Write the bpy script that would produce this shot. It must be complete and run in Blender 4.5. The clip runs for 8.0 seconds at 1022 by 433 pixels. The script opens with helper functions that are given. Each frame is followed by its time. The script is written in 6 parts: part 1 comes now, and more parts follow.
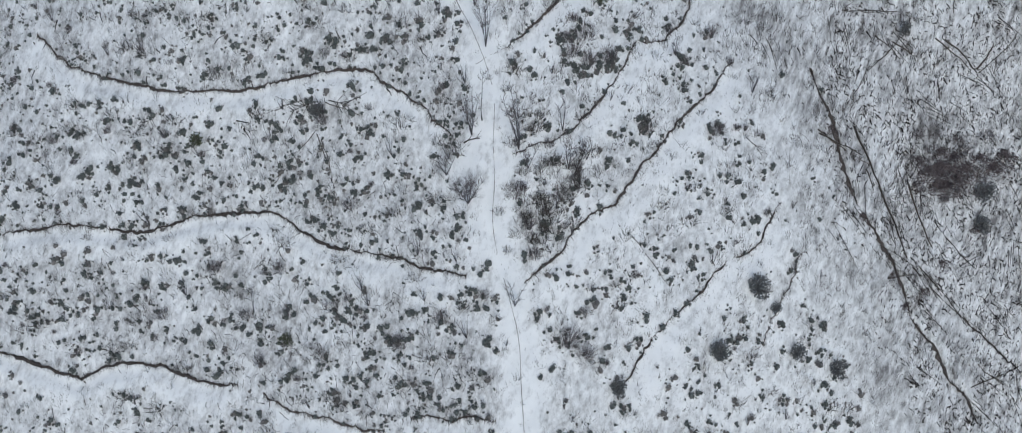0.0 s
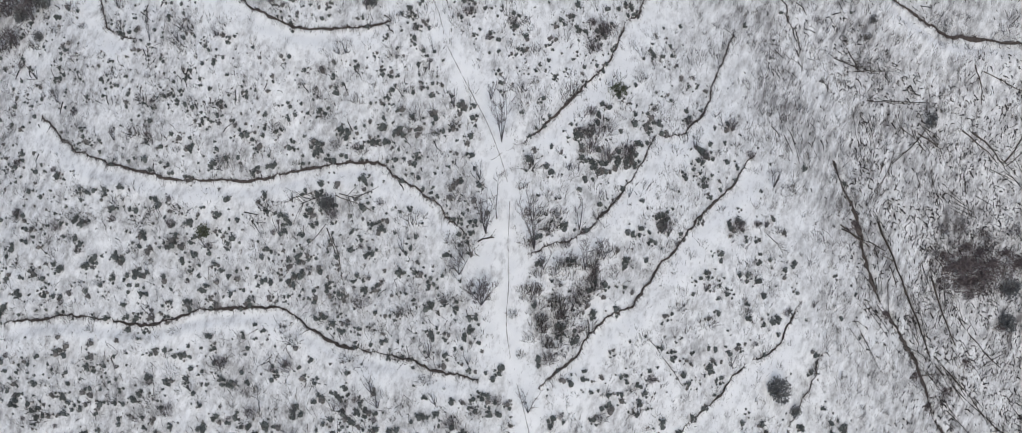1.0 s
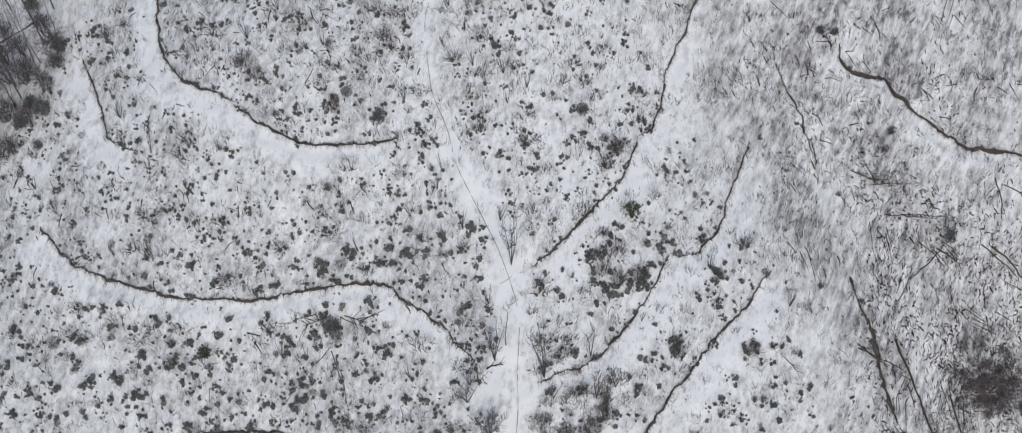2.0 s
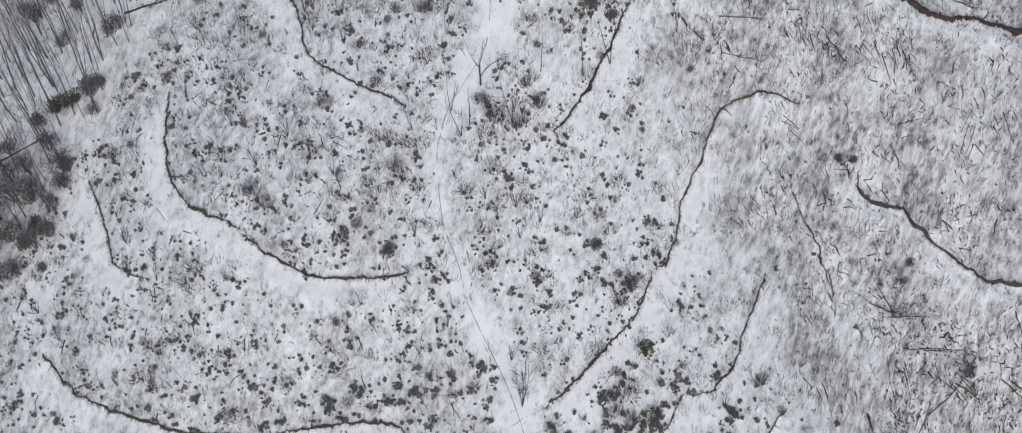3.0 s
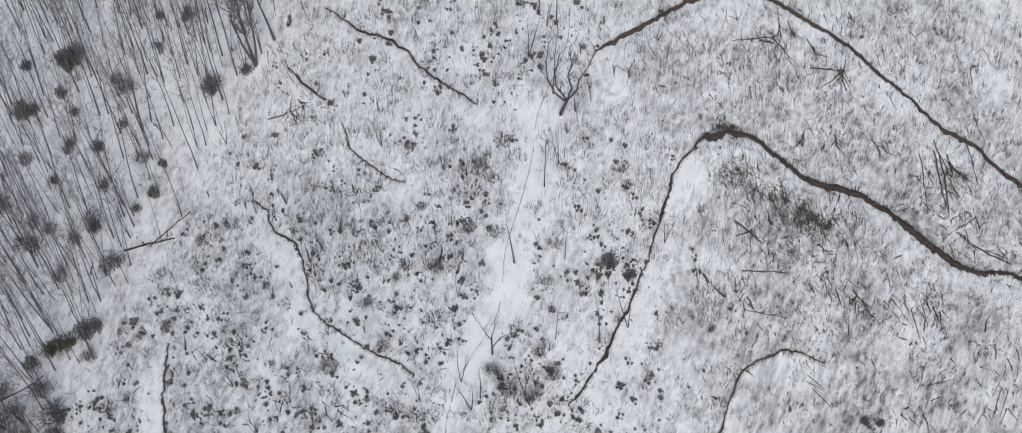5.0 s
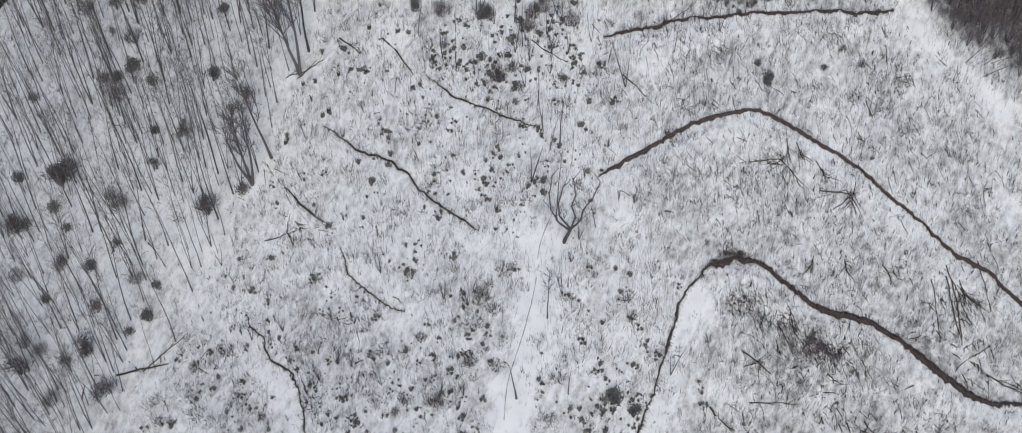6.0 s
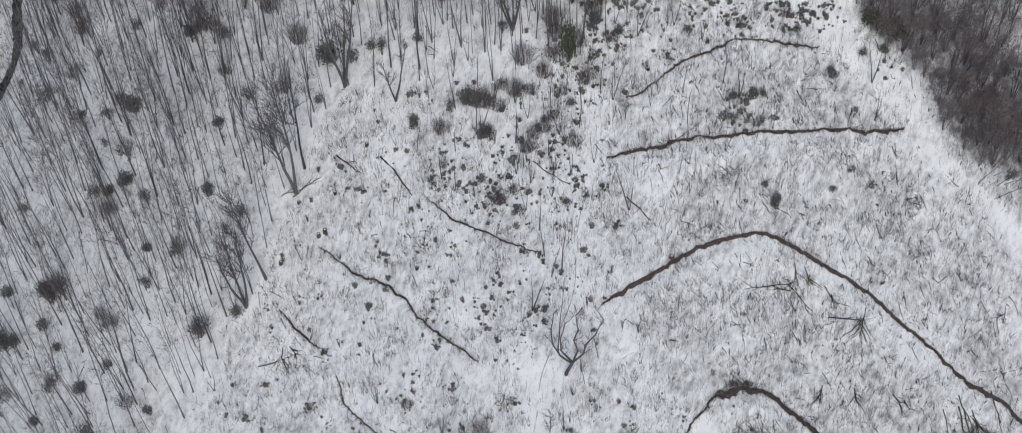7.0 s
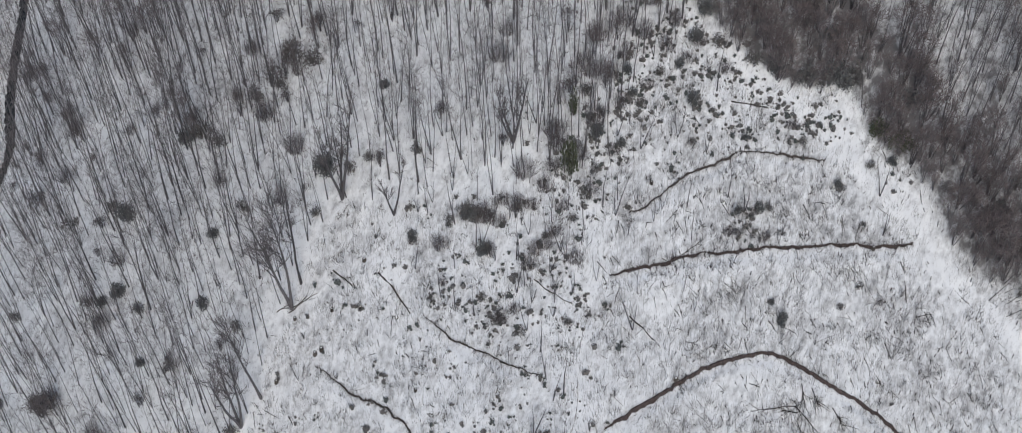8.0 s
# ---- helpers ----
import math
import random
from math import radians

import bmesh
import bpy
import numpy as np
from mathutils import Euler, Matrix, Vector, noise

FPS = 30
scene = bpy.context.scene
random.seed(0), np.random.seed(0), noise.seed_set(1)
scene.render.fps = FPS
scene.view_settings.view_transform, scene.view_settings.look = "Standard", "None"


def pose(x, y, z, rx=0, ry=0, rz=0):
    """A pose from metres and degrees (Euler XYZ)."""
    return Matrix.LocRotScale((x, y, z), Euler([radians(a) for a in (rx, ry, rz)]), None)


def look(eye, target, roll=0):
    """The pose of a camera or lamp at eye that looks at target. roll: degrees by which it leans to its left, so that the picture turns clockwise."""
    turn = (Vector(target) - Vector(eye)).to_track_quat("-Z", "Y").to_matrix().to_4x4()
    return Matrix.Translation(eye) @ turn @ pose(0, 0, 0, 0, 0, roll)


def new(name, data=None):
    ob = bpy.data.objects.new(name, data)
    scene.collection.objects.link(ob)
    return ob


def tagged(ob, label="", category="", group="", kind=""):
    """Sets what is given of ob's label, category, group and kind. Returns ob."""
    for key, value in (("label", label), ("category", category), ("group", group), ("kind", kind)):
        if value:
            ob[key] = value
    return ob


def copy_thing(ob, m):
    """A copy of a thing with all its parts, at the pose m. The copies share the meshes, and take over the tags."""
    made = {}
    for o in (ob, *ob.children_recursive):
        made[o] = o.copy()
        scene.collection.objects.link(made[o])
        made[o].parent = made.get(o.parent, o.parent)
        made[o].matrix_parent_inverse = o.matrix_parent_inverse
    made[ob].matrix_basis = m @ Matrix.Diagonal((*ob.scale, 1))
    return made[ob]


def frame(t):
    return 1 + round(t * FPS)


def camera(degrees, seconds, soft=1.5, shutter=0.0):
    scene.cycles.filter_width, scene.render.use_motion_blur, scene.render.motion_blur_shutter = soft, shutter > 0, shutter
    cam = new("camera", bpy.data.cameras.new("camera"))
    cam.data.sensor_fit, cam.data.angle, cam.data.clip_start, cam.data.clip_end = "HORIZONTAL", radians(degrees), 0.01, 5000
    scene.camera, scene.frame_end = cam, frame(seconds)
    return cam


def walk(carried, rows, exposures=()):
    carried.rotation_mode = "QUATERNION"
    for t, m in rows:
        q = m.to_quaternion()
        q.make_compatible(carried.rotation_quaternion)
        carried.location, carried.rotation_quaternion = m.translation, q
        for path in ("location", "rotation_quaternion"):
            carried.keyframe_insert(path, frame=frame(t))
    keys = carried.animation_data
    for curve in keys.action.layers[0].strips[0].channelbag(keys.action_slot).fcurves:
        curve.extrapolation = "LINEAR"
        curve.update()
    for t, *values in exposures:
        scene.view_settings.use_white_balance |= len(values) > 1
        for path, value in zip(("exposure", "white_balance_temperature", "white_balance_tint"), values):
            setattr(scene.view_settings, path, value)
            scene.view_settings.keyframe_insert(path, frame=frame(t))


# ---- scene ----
cam = camera(45.0, 8.0, soft=1.0)
PATH = [
    (0.0, (-1.31, -85.73, 104.28), (-0.34, -22.23, 27.03), -3.78),
    (0.5, (-1.38, -80.54, 106.32), (-0.63, -17.07, 29.05), -3.48),
    (1.0, (-1.50, -75.33, 108.34), (-0.97, -11.94, 31.00), -3.24),
    (1.5, (-1.64, -69.85, 110.53), (-1.07, -6.25, 33.37), -3.10),
    (3.0, (-1.97, -53.89, 118.99), (-1.63, 11.51, 43.34), -2.39),
    (3.5, (-1.96, -48.14, 122.25), (-1.83, 17.53, 46.84), -2.21),
    (4.0, (-1.94, -42.25, 125.56), (-1.94, 23.81, 50.48), -2.06),
    (4.5, (-1.69, -36.61, 128.66), (-1.86, 29.77, 53.87), -2.04),
    (6.0, (-1.34, -20.13, 137.24), (-1.55, 47.49, 63.56), -1.81),
    (6.5, (-1.08, -14.45, 140.09), (-1.37, 53.61, 66.83), -1.81),
    (7.0, (-0.96, -9.05, 142.88), (-1.23, 59.31, 69.90), -1.72),
    (7.5, (-0.74, -4.05, 145.53), (-1.07, 64.82, 73.03), -1.75),
    (8.0, (-0.61, 0.66, 148.27), (-0.94, 69.95, 76.16), -1.76),
]
walk(cam, [(t, look(eye, target, roll)) for t, eye, target, roll in PATH],
     exposures=[(0.0, -0.20, 6250, 3), (0.5, -0.11, 6640, 6), (1.0, -0.08, 6740, 7), (3.0, -0.05, 6740, 7), (4.5, -0.03, 6740, 7), (8.0, -0.09, 6680, 7)])

# ---- world and light: an overcast winter day ----
world = bpy.data.worlds.new("overcast_sky")
scene.world = world
world.use_nodes = True
wn = world.node_tree.nodes
sky = wn.new("ShaderNodeTexSky")
sky.sky_type = "NISHITA"
sky.sun_disc = False
sky.sun_elevation, sky.sun_rotation = radians(42), radians(174)
sky.air_density, sky.dust_density, sky.ozone_density = 1.0, 2.0, 1.5
wn["Background"].inputs["Strength"].default_value = 0.13
world.node_tree.links.new(sky.outputs["Color"], wn["Background"].inputs["Color"])
sun_data = bpy.data.lights.new("overcast_sun", "SUN")
sun_data.energy, sun_data.angle, sun_data.color = 1.0, radians(50), (1.0, 0.98, 0.95)
sun = new("overcast_sun", sun_data)
sun.matrix_world = look((8, -60, 112), (0, 20, 20))


# ---- materials ----
def material(name, rough=0.8):
    m = bpy.data.materials.new(name)
    m.use_nodes = True
    nt = m.node_tree
    b = nt.nodes["Principled BSDF"]
    b.inputs["Roughness"].default_value = rough
    b.inputs["Specular IOR Level"].default_value = 0.25
    return m, nt, b


def ramp(nt, fac, stops):
    r = nt.nodes.new("ShaderNodeValToRGB")
    while len(r.color_ramp.elements) < len(stops):
        r.color_ramp.elements.new(0.5)
    for e, (p, c) in zip(r.color_ramp.elements, stops):
        e.position, e.color = p, (*c, 1)
    nt.links.new(fac, r.inputs[0])
    return r.outputs[0]


def noise_tex(nt, scale, detail=4, stretch=None, turn=0.0, rough=0.55):
    """Noise in the ground's own metres; stretch lengthens the grain along one direction."""
    tc = nt.nodes.new("ShaderNodeTexCoord")
    n = nt.nodes.new("ShaderNodeTexNoise")
    n.inputs["Scale"].default_value, n.inputs["Detail"].default_value = scale, detail
    n.inputs["Roughness"].default_value = rough
    out = tc.outputs["Object"]
    if stretch:
        for key, value in (("Rotation", (0, 0, turn)), ("Scale", stretch)):
            mp = nt.nodes.new("ShaderNodeMapping")
            mp.inputs[key].default_value = value
            nt.links.new(out, mp.inputs["Vector"])
            out = mp.outputs["Vector"]
    nt.links.new(out, n.inputs["Vector"])
    return n.outputs["Fac"]


def maths(nt, op, a, b, clamp=False):
    n = nt.nodes.new("ShaderNodeMath")
    n.operation, n.use_clamp = op, clamp
    for i, v in enumerate((a, b)):
        if isinstance(v, (int, float)):
            n.inputs[i].default_value = v
        else:
            nt.links.new(v, n.inputs[i])
    return n.outputs[0]


def mixed(nt, fac, a, b):
    n = nt.nodes.new("ShaderNodeMix")
    n.data_type = "RGBA"
    for sock, v in ((n.inputs[0], fac), (n.inputs[6], a), (n.inputs[7], b)):
        if isinstance(v, tuple):
            sock.default_value = (*v, 1)
        elif isinstance(v, (int, float)):
            sock.default_value = v
        else:
            nt.links.new(v, sock)
    return n.outputs[2]


def bumped(nt, b, height, strength, distance):
    n = nt.nodes.new("ShaderNodeBump")
    n.inputs["Strength"].default_value, n.inputs["Distance"].default_value = strength, distance
    nt.links.new(height, n.inputs["Height"])
    nt.links.new(n.outputs[0], b.inputs["Normal"])


def snow_material():
    """Thin old snow through which litter, matted grass and bare soil show."""
    m, nt, b = material("thin_snow", 0.7)
    litter = nt.nodes.new("ShaderNodeAttribute")
    litter.attribute_name = "litter"
    matted = nt.nodes.new("ShaderNodeAttribute")
    matted.attribute_name = "matted"
    patches = noise_tex(nt, 0.16, 3)
    wisps = noise_tex(nt, 1.25, 6, (0.75, 1.3, 1), -1.25, 0.66)
    fine = noise_tex(nt, 5.0, 3, (0.7, 1.3, 1), -1.2, 0.6)
    streak = noise_tex(nt, 0.95, 5, (0.5, 1.8, 1), -1.15, 0.6)
    hummocks = noise_tex(nt, 0.55, 3, (0.8, 1.2, 1), -1.1, 0.55)
    wild = maths(nt, "ADD", maths(nt, "MULTIPLY", wisps, 0.85), maths(nt, "MULTIPLY", fine, 0.15))
    combed = maths(nt, "ADD", maths(nt, "MULTIPLY", streak, 0.80), maths(nt, "MULTIPLY", fine, 0.20))
    grain = mixed_value(nt, matted.outputs["Fac"], wild, combed)
    level = maths(nt, "ADD", maths(nt, "MULTIPLY", litter.outputs["Fac"], 0.36), maths(nt, "MULTIPLY", maths(nt, "SUBTRACT", patches, 0.5), 0.16))
    level = maths(nt, "ADD", level, maths(nt, "MULTIPLY", maths(nt, "SUBTRACT", hummocks, 0.5), 0.30))
    cover = maths(nt, "ADD", grain, level)
    shown = ramp(nt, cover, [(0.56, (0, 0, 0)), (0.70, (0.30, 0.30, 0.30)), (0.90, (0.95, 0.95, 0.95))])
    soil = ramp(nt, noise_tex(nt, 0.9, 4), [(0.3, (0.096, 0.092, 0.093)), (0.55, (0.157, 0.149, 0.152)), (0.75, (0.134, 0.130, 0.134))])
    white = ramp(nt, noise_tex(nt, 0.5, 5), [(0.3, (0.757, 0.765, 0.780)), (0.7, (0.868, 0.873, 0.883))])
    nt.links.new(mixed(nt, shown, white, soil), b.inputs["Base Color"])
    bumped(nt, b, maths(nt, "ADD", grain, maths(nt, "MULTIPLY", patches, 1.5)), 0.5, 0.12)
    return m


def mixed_value(nt, fac, a, b):
    n = nt.nodes.new("ShaderNodeMix")
    nt.links.new(fac, n.inputs[0])
    nt.links.new(a, n.inputs[2])
    nt.links.new(b, n.inputs[3])
    return n.outputs[0]


def varied(name, dark, light, rough=0.85, scale=3.0, island=False):
    """A rough natural surface whose tone varies over the thing and from piece to piece."""
    m, nt, b = material(name, rough)
    if island:
        geo = nt.nodes.new("ShaderNodeNewGeometry")
        pick = geo.outputs["Random Per Island"]
    else:
        info = nt.nodes.new("ShaderNodeObjectInfo")
        pick = info.outputs["Random"]
    fac = maths(nt, "ADD", maths(nt, "MULTIPLY", noise_tex(nt, scale, 4), 0.7), maths(nt, "MULTIPLY", pick, 0.4))
    nt.links.new(ramp(nt, fac, [(0.25, dark), (0.8, light)]), b.inputs["Base Color"])
    bumped(nt, b, noise_tex(nt, scale * 4, 3), 0.5, 0.03)
    return m


SNOW = snow_material()
SOIL = varied("exposed_soil", (0.045, 0.039, 0.037), (0.125, 0.105, 0.097), scale=1.6)
WETSOIL = varied("wet_brown_soil", (0.036, 0.027, 0.026), (0.104, 0.078, 0.074), scale=1.8)
TURF = varied("dead_turf", (0.034, 0.029, 0.030), (0.105, 0.088, 0.086), island=True)
STRAW = varied("dry_stems", (0.085, 0.076, 0.076), (0.230, 0.210, 0.206), island=True)
WEED = varied("dead_weeds", (0.044, 0.040, 0.040), (0.160, 0.147, 0.142), island=True)
TWIGS = varied("bare_twigs", (0.088, 0.076, 0.080), (0.225, 0.200, 0.206), island=True)
UNDERWOOD = varied("dark_brown_twigs", (0.068, 0.059, 0.061), (0.190, 0.165, 0.168), scale=0.4, island=True)
THICKET = varied("brown_thicket_twigs", (0.100, 0.082, 0.083), (0.265, 0.222, 0.222), scale=0.35, island=True)
BARK = varied("grey_bark", (0.056, 0.052, 0.057), (0.155, 0.146, 0.155), scale=2.0)
LEAF = varied("dark_evergreen_leaves", (0.072, 0.080, 0.080), (0.150, 0.162, 0.157), rough=0.6, island=True)
DUSKY = varied("dusky_evergreen_leaves", (0.108, 0.112, 0.116), (0.214, 0.219, 0.222), rough=0.6, island=True)
FADED = varied("faded_dead_leaves", (0.105, 0.102, 0.102), (0.235, 0.222, 0.216), island=True)
GREEN = varied("green_evergreen_leaves", (0.055, 0.066, 0.042), (0.14, 0.15, 0.10), rough=0.6, island=True)
LOGWOOD = varied("weathered_wood", (0.035, 0.030, 0.028), (0.13, 0.112, 0.10), scale=2.5)
SLASHWOOD = varied("dark_wet_sticks", (0.019, 0.017, 0.018), (0.068, 0.061, 0.061), scale=2.0, island=True)
TRACK = varied("trodden_track", (0.055, 0.050, 0.050), (0.30, 0.285, 0.28), scale=2.0)
WATER, _nt, _b = material("dark_creek_water", 0.12)
_b.inputs["Base Color"].default_value = (0.018, 0.019, 0.020, 1)
bumped(_nt, _b, noise_tex(_nt, 1.2, 3), 0.3, 0.05)

# ---- the lie of the land: a spur that climbs at about thirty degrees ----
RELIEF = (7.75, -3.78, -6.27, 4.78, 4.75, -0.73, 3.45, -1.79, 0.85, 1.64, -17.56, 6.2, 1.16, -1.18, 1.42)
SWELLS = (1.16, -1.41, -0.32, 2.01, -1.99, -0.33, 2.46, 0.27, -2.71, 1.95, -0.67, -1.29, 0.3, 0.66, 0.24, 1.3, 0.34, -0.45, 0.69, -1.65)
SLOPE = 0.589


def base_height(x, y):
    """The hillside without its benches. x, y: arrays of metres."""
    x, y = np.asarray(x, float), np.asarray(y, float)
    up = np.where(y > 170, 170 + 60 * (1 - np.exp(-(np.maximum(y, 170) - 170) / 60)), y)
    up = np.where(y < -60, -60 - 40 * (1 - np.exp((np.minimum(y, -60) + 60) / 40)), up)
    u, v = np.clip(x / 50, -1.3, 1.3), np.clip((y - 45) / 50, -1.45, 1.5)
    r = np.sqrt((u - 0.02) ** 2 + 0.02)
    terms = (1, u, v, u * u, u * v, v * v, u**3, u * u * v, u * v * v, v**3, r, r * v, r * v * v, u * u * v * v, u**3 * v)
    z = SLOPE * up + sum(k * t for k, t in zip(RELIEF, terms))
    spots = [(cx, cy) for cy in (0, 32, 64, 96) for cx in (-55, -28, 0, 28, 55)]
    for k, (cx, cy) in zip(SWELLS, spots):
        z = z + k * np.exp(-(((x - cx) / 20) ** 2 + ((y - cy) / 22) ** 2))
    z = z + 0.10 * np.sin(x * 0.61 + 1.3 * np.sin(y * 0.23)) * np.sin(y * 0.47 + 0.9 * np.sin(x * 0.31))
    return z + 0.05 * np.sin(x * 1.7 + y * 0.9) * np.sin(y * 1.9 - x * 0.6)


def smoothed(points, step=0.35):
    """A curve through the points, in even steps."""
    p = np.array(points, float)
    q = np.vstack([2 * p[0] - p[1], p, 2 * p[-1] - p[-2]])
    out = []
    for i in range(len(p) - 1):
        a, b, c, d = q[i:i + 4]
        n = max(2, int(np.linalg.norm(c - b) / step))
        s = (np.arange(n) / n)[:, None]
        out.append(0.5 * (2 * b + (c - a) * s + (2 * a - 5 * b + 4 * c - d) * s**2 + (3 * b - a - 3 * c + d) * s**3))
    out.append(p[-1:])
    return np.vstack(out)


def downhill(line):
    """For each step of a line, the unit vector across it that points downhill."""
    t = np.gradient(line, axis=0)
    t /= np.linalg.norm(t, axis=1, keepdims=True) + 1e-9
    n = np.stack([t[:, 1], -t[:, 0]], 1)
    lower = base_height(*(line + 1.5 * n).T) < base_height(*(line - 1.5 * n).T)
    side = 1 if lower.mean() > 0.5 else -1
    return n * side


# Each bench: its cut bank's line, the depth of the cut, the width of the bench below it.
BENCHES = []


def bench(points, cut, width, wet=False, fringe=1.0, thick=1.0):
    line = smoothed(points)
    BENCHES.append((line, downhill(line), cut, width, wet, fringe, thick))


bench([(-52.0, 22.9), (-50.0, 20.4), (-47.3, 17.9), (-44.6, 16.5), (-40.4, 14.9), (-36.2, 13.4), (-29.7, 12.3), (-26.0, 11.9), (-23.1, 12.0), (-20.1, 12.1), (-17.2, 11.9), (-14.4, 11.3), (-12.4, 9.7), (-9.2, 7.4), (-7.1, 4.9), (-5.7, 3.6)], 0.6, 1.85, thick=0.8)
bench([(-55.8, 2.6), (-52.4, 2.5), (-48.6, 2.3), (-44.9, 1.5), (-40.2, 0.6), (-36.9, 0.8), (-34.0, 1.2), (-30.4, 1.0), (-26.1, 0.4), (-24.0, -0.8), (-22.2, -2.1), (-19.8, -3.6), (-17.0, -4.9), (-11.9, -6.6), (-9.5, -7.8), (-5.2, -9.4)], 0.65, 1.7, thick=0.9)
bench([(-60.0, -7.5), (-56.4, -8.4), (-52.7, -9.7), (-49.4, -11.3), (-47.3, -11.9), (-44.7, -11.3), (-41.8, -11.3), (-38.3, -12.0), (-35.5, -13.2), (-33.4, -14.1), (-30.2, -14.7)], 0.7, 1.9)
bench([(-27.5, -15.9), (-25.7, -17.3), (-23.6, -18.4), (-20.9, -19.3), (-18.2, -20.4), (-14.8, -21.3)], 0.6, 1.9)
bench([(-12.0, -20.6), (-9.9, -20.8), (-8.0, -21.6), (-5.9, -21.4), (-3.3, -22.2)], 0.4, 1.6)
bench([(0.9, 11.2), (2.7, 12.4), (4.6, 14.4), (7.2, 17.0), (10.8, 20.8), (12.8, 24.8), (14.8, 27.1), (16.1, 30.5), (16.6, 32.4), (18.0, 35.2), (19.3, 37.6), (20.5, 40.0), (21.9, 42.7), (24.6, 44.3), (26.9, 45.3), (29.1, 45.0), (31.2, 44.4)], 0.5, 1.9, fringe=0.5, thick=0.75)
bench([(0.6, 0.9), (3.0, 1.8), (5.9, 2.9), (7.7, 4.3), (10.4, 7.3), (12.8, 10.0), (14.7, 13.3), (15.5, 14.1), (18.1, 14.7), (19.3, 16.1), (21.6, 18.9), (22.4, 21.1), (24.2, 24.5), (25.6, 27.6)], 0.45, 1.7, fringe=0.5, thick=0.7)
bench([(0.8, -10.6), (3.0, -8.8), (4.9, -7.5), (6.3, -5.7), (8.2, -4.1), (10.8, -2.6), (13.2, 0.3), (15.6, 2.9), (18.1, 5.6), (20.7, 8.4), (23.2, 10.6), (25.1, 13.1), (26.4, 14.4)], 0.55, 2.0, fringe=0.5, thick=0.75)
bench([(30.2, 0.6), (28.4, -1.5), (27.0, -3.6), (25.7, -4.7), (22.5, -6.5), (20.1, -8.7), (18.5, -10.1), (16.1, -12.2), (14.5, -13.6), (12.9, -15.1), (11.7, -16.6), (9.5, -19.8)], 0.5, 1.9, fringe=0.4, thick=0.7)
bench([(32.8, -3.3), (31.3, -4.5), (30.5, -6.5), (28.1, -9.8), (26.3, -12.9)], 0.25, 1.2, fringe=0.2, thick=0.5)
bench([(35.1, 17.2), (35.5, 15.5), (36.8, 12.3), (37.5, 10.1), (38.2, 6.6), (39.0, 3.6), (42.0, -1.1), (43.4, -2.7), (44.4, -4.7), (45.3, -7.6), (47.5, -9.7), (48.9, -12.0), (51.2, -14.2), (52.5, -16.5)], 0.9, 0.6, fringe=1.6, thick=2.2)
bench([(51.8, -6.6), (52.9, -7.4), (55.9, -9.6), (58.7, -11.4)], 0.5, 0.8)
bench([(-47.7, 39.8), (-46.8, 37.5), (-45.3, 33.8), (-44.6, 31.0), (-43.7, 29.5), (-40.6, 27.8)], 0.4, 2.0, fringe=0.5, thick=0.6)
bench([(-38.6, 47.2), (-38.7, 43.1), (-38.2, 38.8), (-37.5, 36.6), (-36.3, 34.6), (-34.7, 33.4), (-31.1, 31.0), (-27.9, 28.4), (-25.1, 26.5), (-22.4, 25.0), (-19.0, 24.4), (-15.7, 24.0), (-12.2, 24.0)], 0.5, 1.9, fringe=0.7, thick=0.8)
bench([(-30.4, 62.2), (-29.8, 60.8), (-28.3, 59.4), (-27.5, 57.2), (-25.4, 55.6), (-24.3, 53.9), (-23.4, 50.7), (-22.8, 47.9), (-21.1, 46.1), (-19.0, 44.5), (-16.9, 42.9), (-14.1, 41.4), (-12.0, 40.0)], 0.45, 1.6, fringe=0.7, thick=0.75)
bench([(3.2, 36.7), (5.5, 39.3), (8.8, 44.7), (11.1, 48.7), (13.2, 53.4), (14.5, 57.3), (15.8, 60.0), (18.1, 62.8)], 0.5, 1.9, fringe=0.5, thick=0.8)
bench([(18.1, 62.8), (21.5, 64.4), (24.8, 64.1), (27.2, 62.5), (31.1, 60.6), (35.5, 59.9), (38.3, 58.6), (41.0, 56.9), (44.4, 54.5), (47.8, 52.5), (51.2, 52.0), (53.8, 51.2), (60.0, 49.5)], 0.9, 1.5, wet=True, thick=1.5)
bench([(37.3, 38.1), (37.9, 35.9), (39.9, 35.2), (42.0, 34.6), (43.6, 33.0), (45.2, 31.2), (47.8, 29.3), (50.5, 27.8), (53.2, 27.4), (60.0, 26.5)], 0.8, 1.6)
bench([(29.6, 37.8), (30.4, 34.5), (31.9, 31.0), (32.2, 29.4), (33.2, 28.3), (33.3, 25.8)], 0.35, 0.6, thick=0.7)
bench([(7.7, 70.9), (10.6, 72.8), (14.2, 74.8), (17.8, 76.8), (21.4, 78.1), (25.4, 78.7), (28.5, 77.7), (31.9, 76.0), (35.3, 74.3), (38.6, 72.0), (42.5, 68.8), (45.7, 66.1), (49.6, 63.9), (51.9, 61.6), (58.0, 57.5)], 0.65, 1.3, wet=True, thick=0.8)
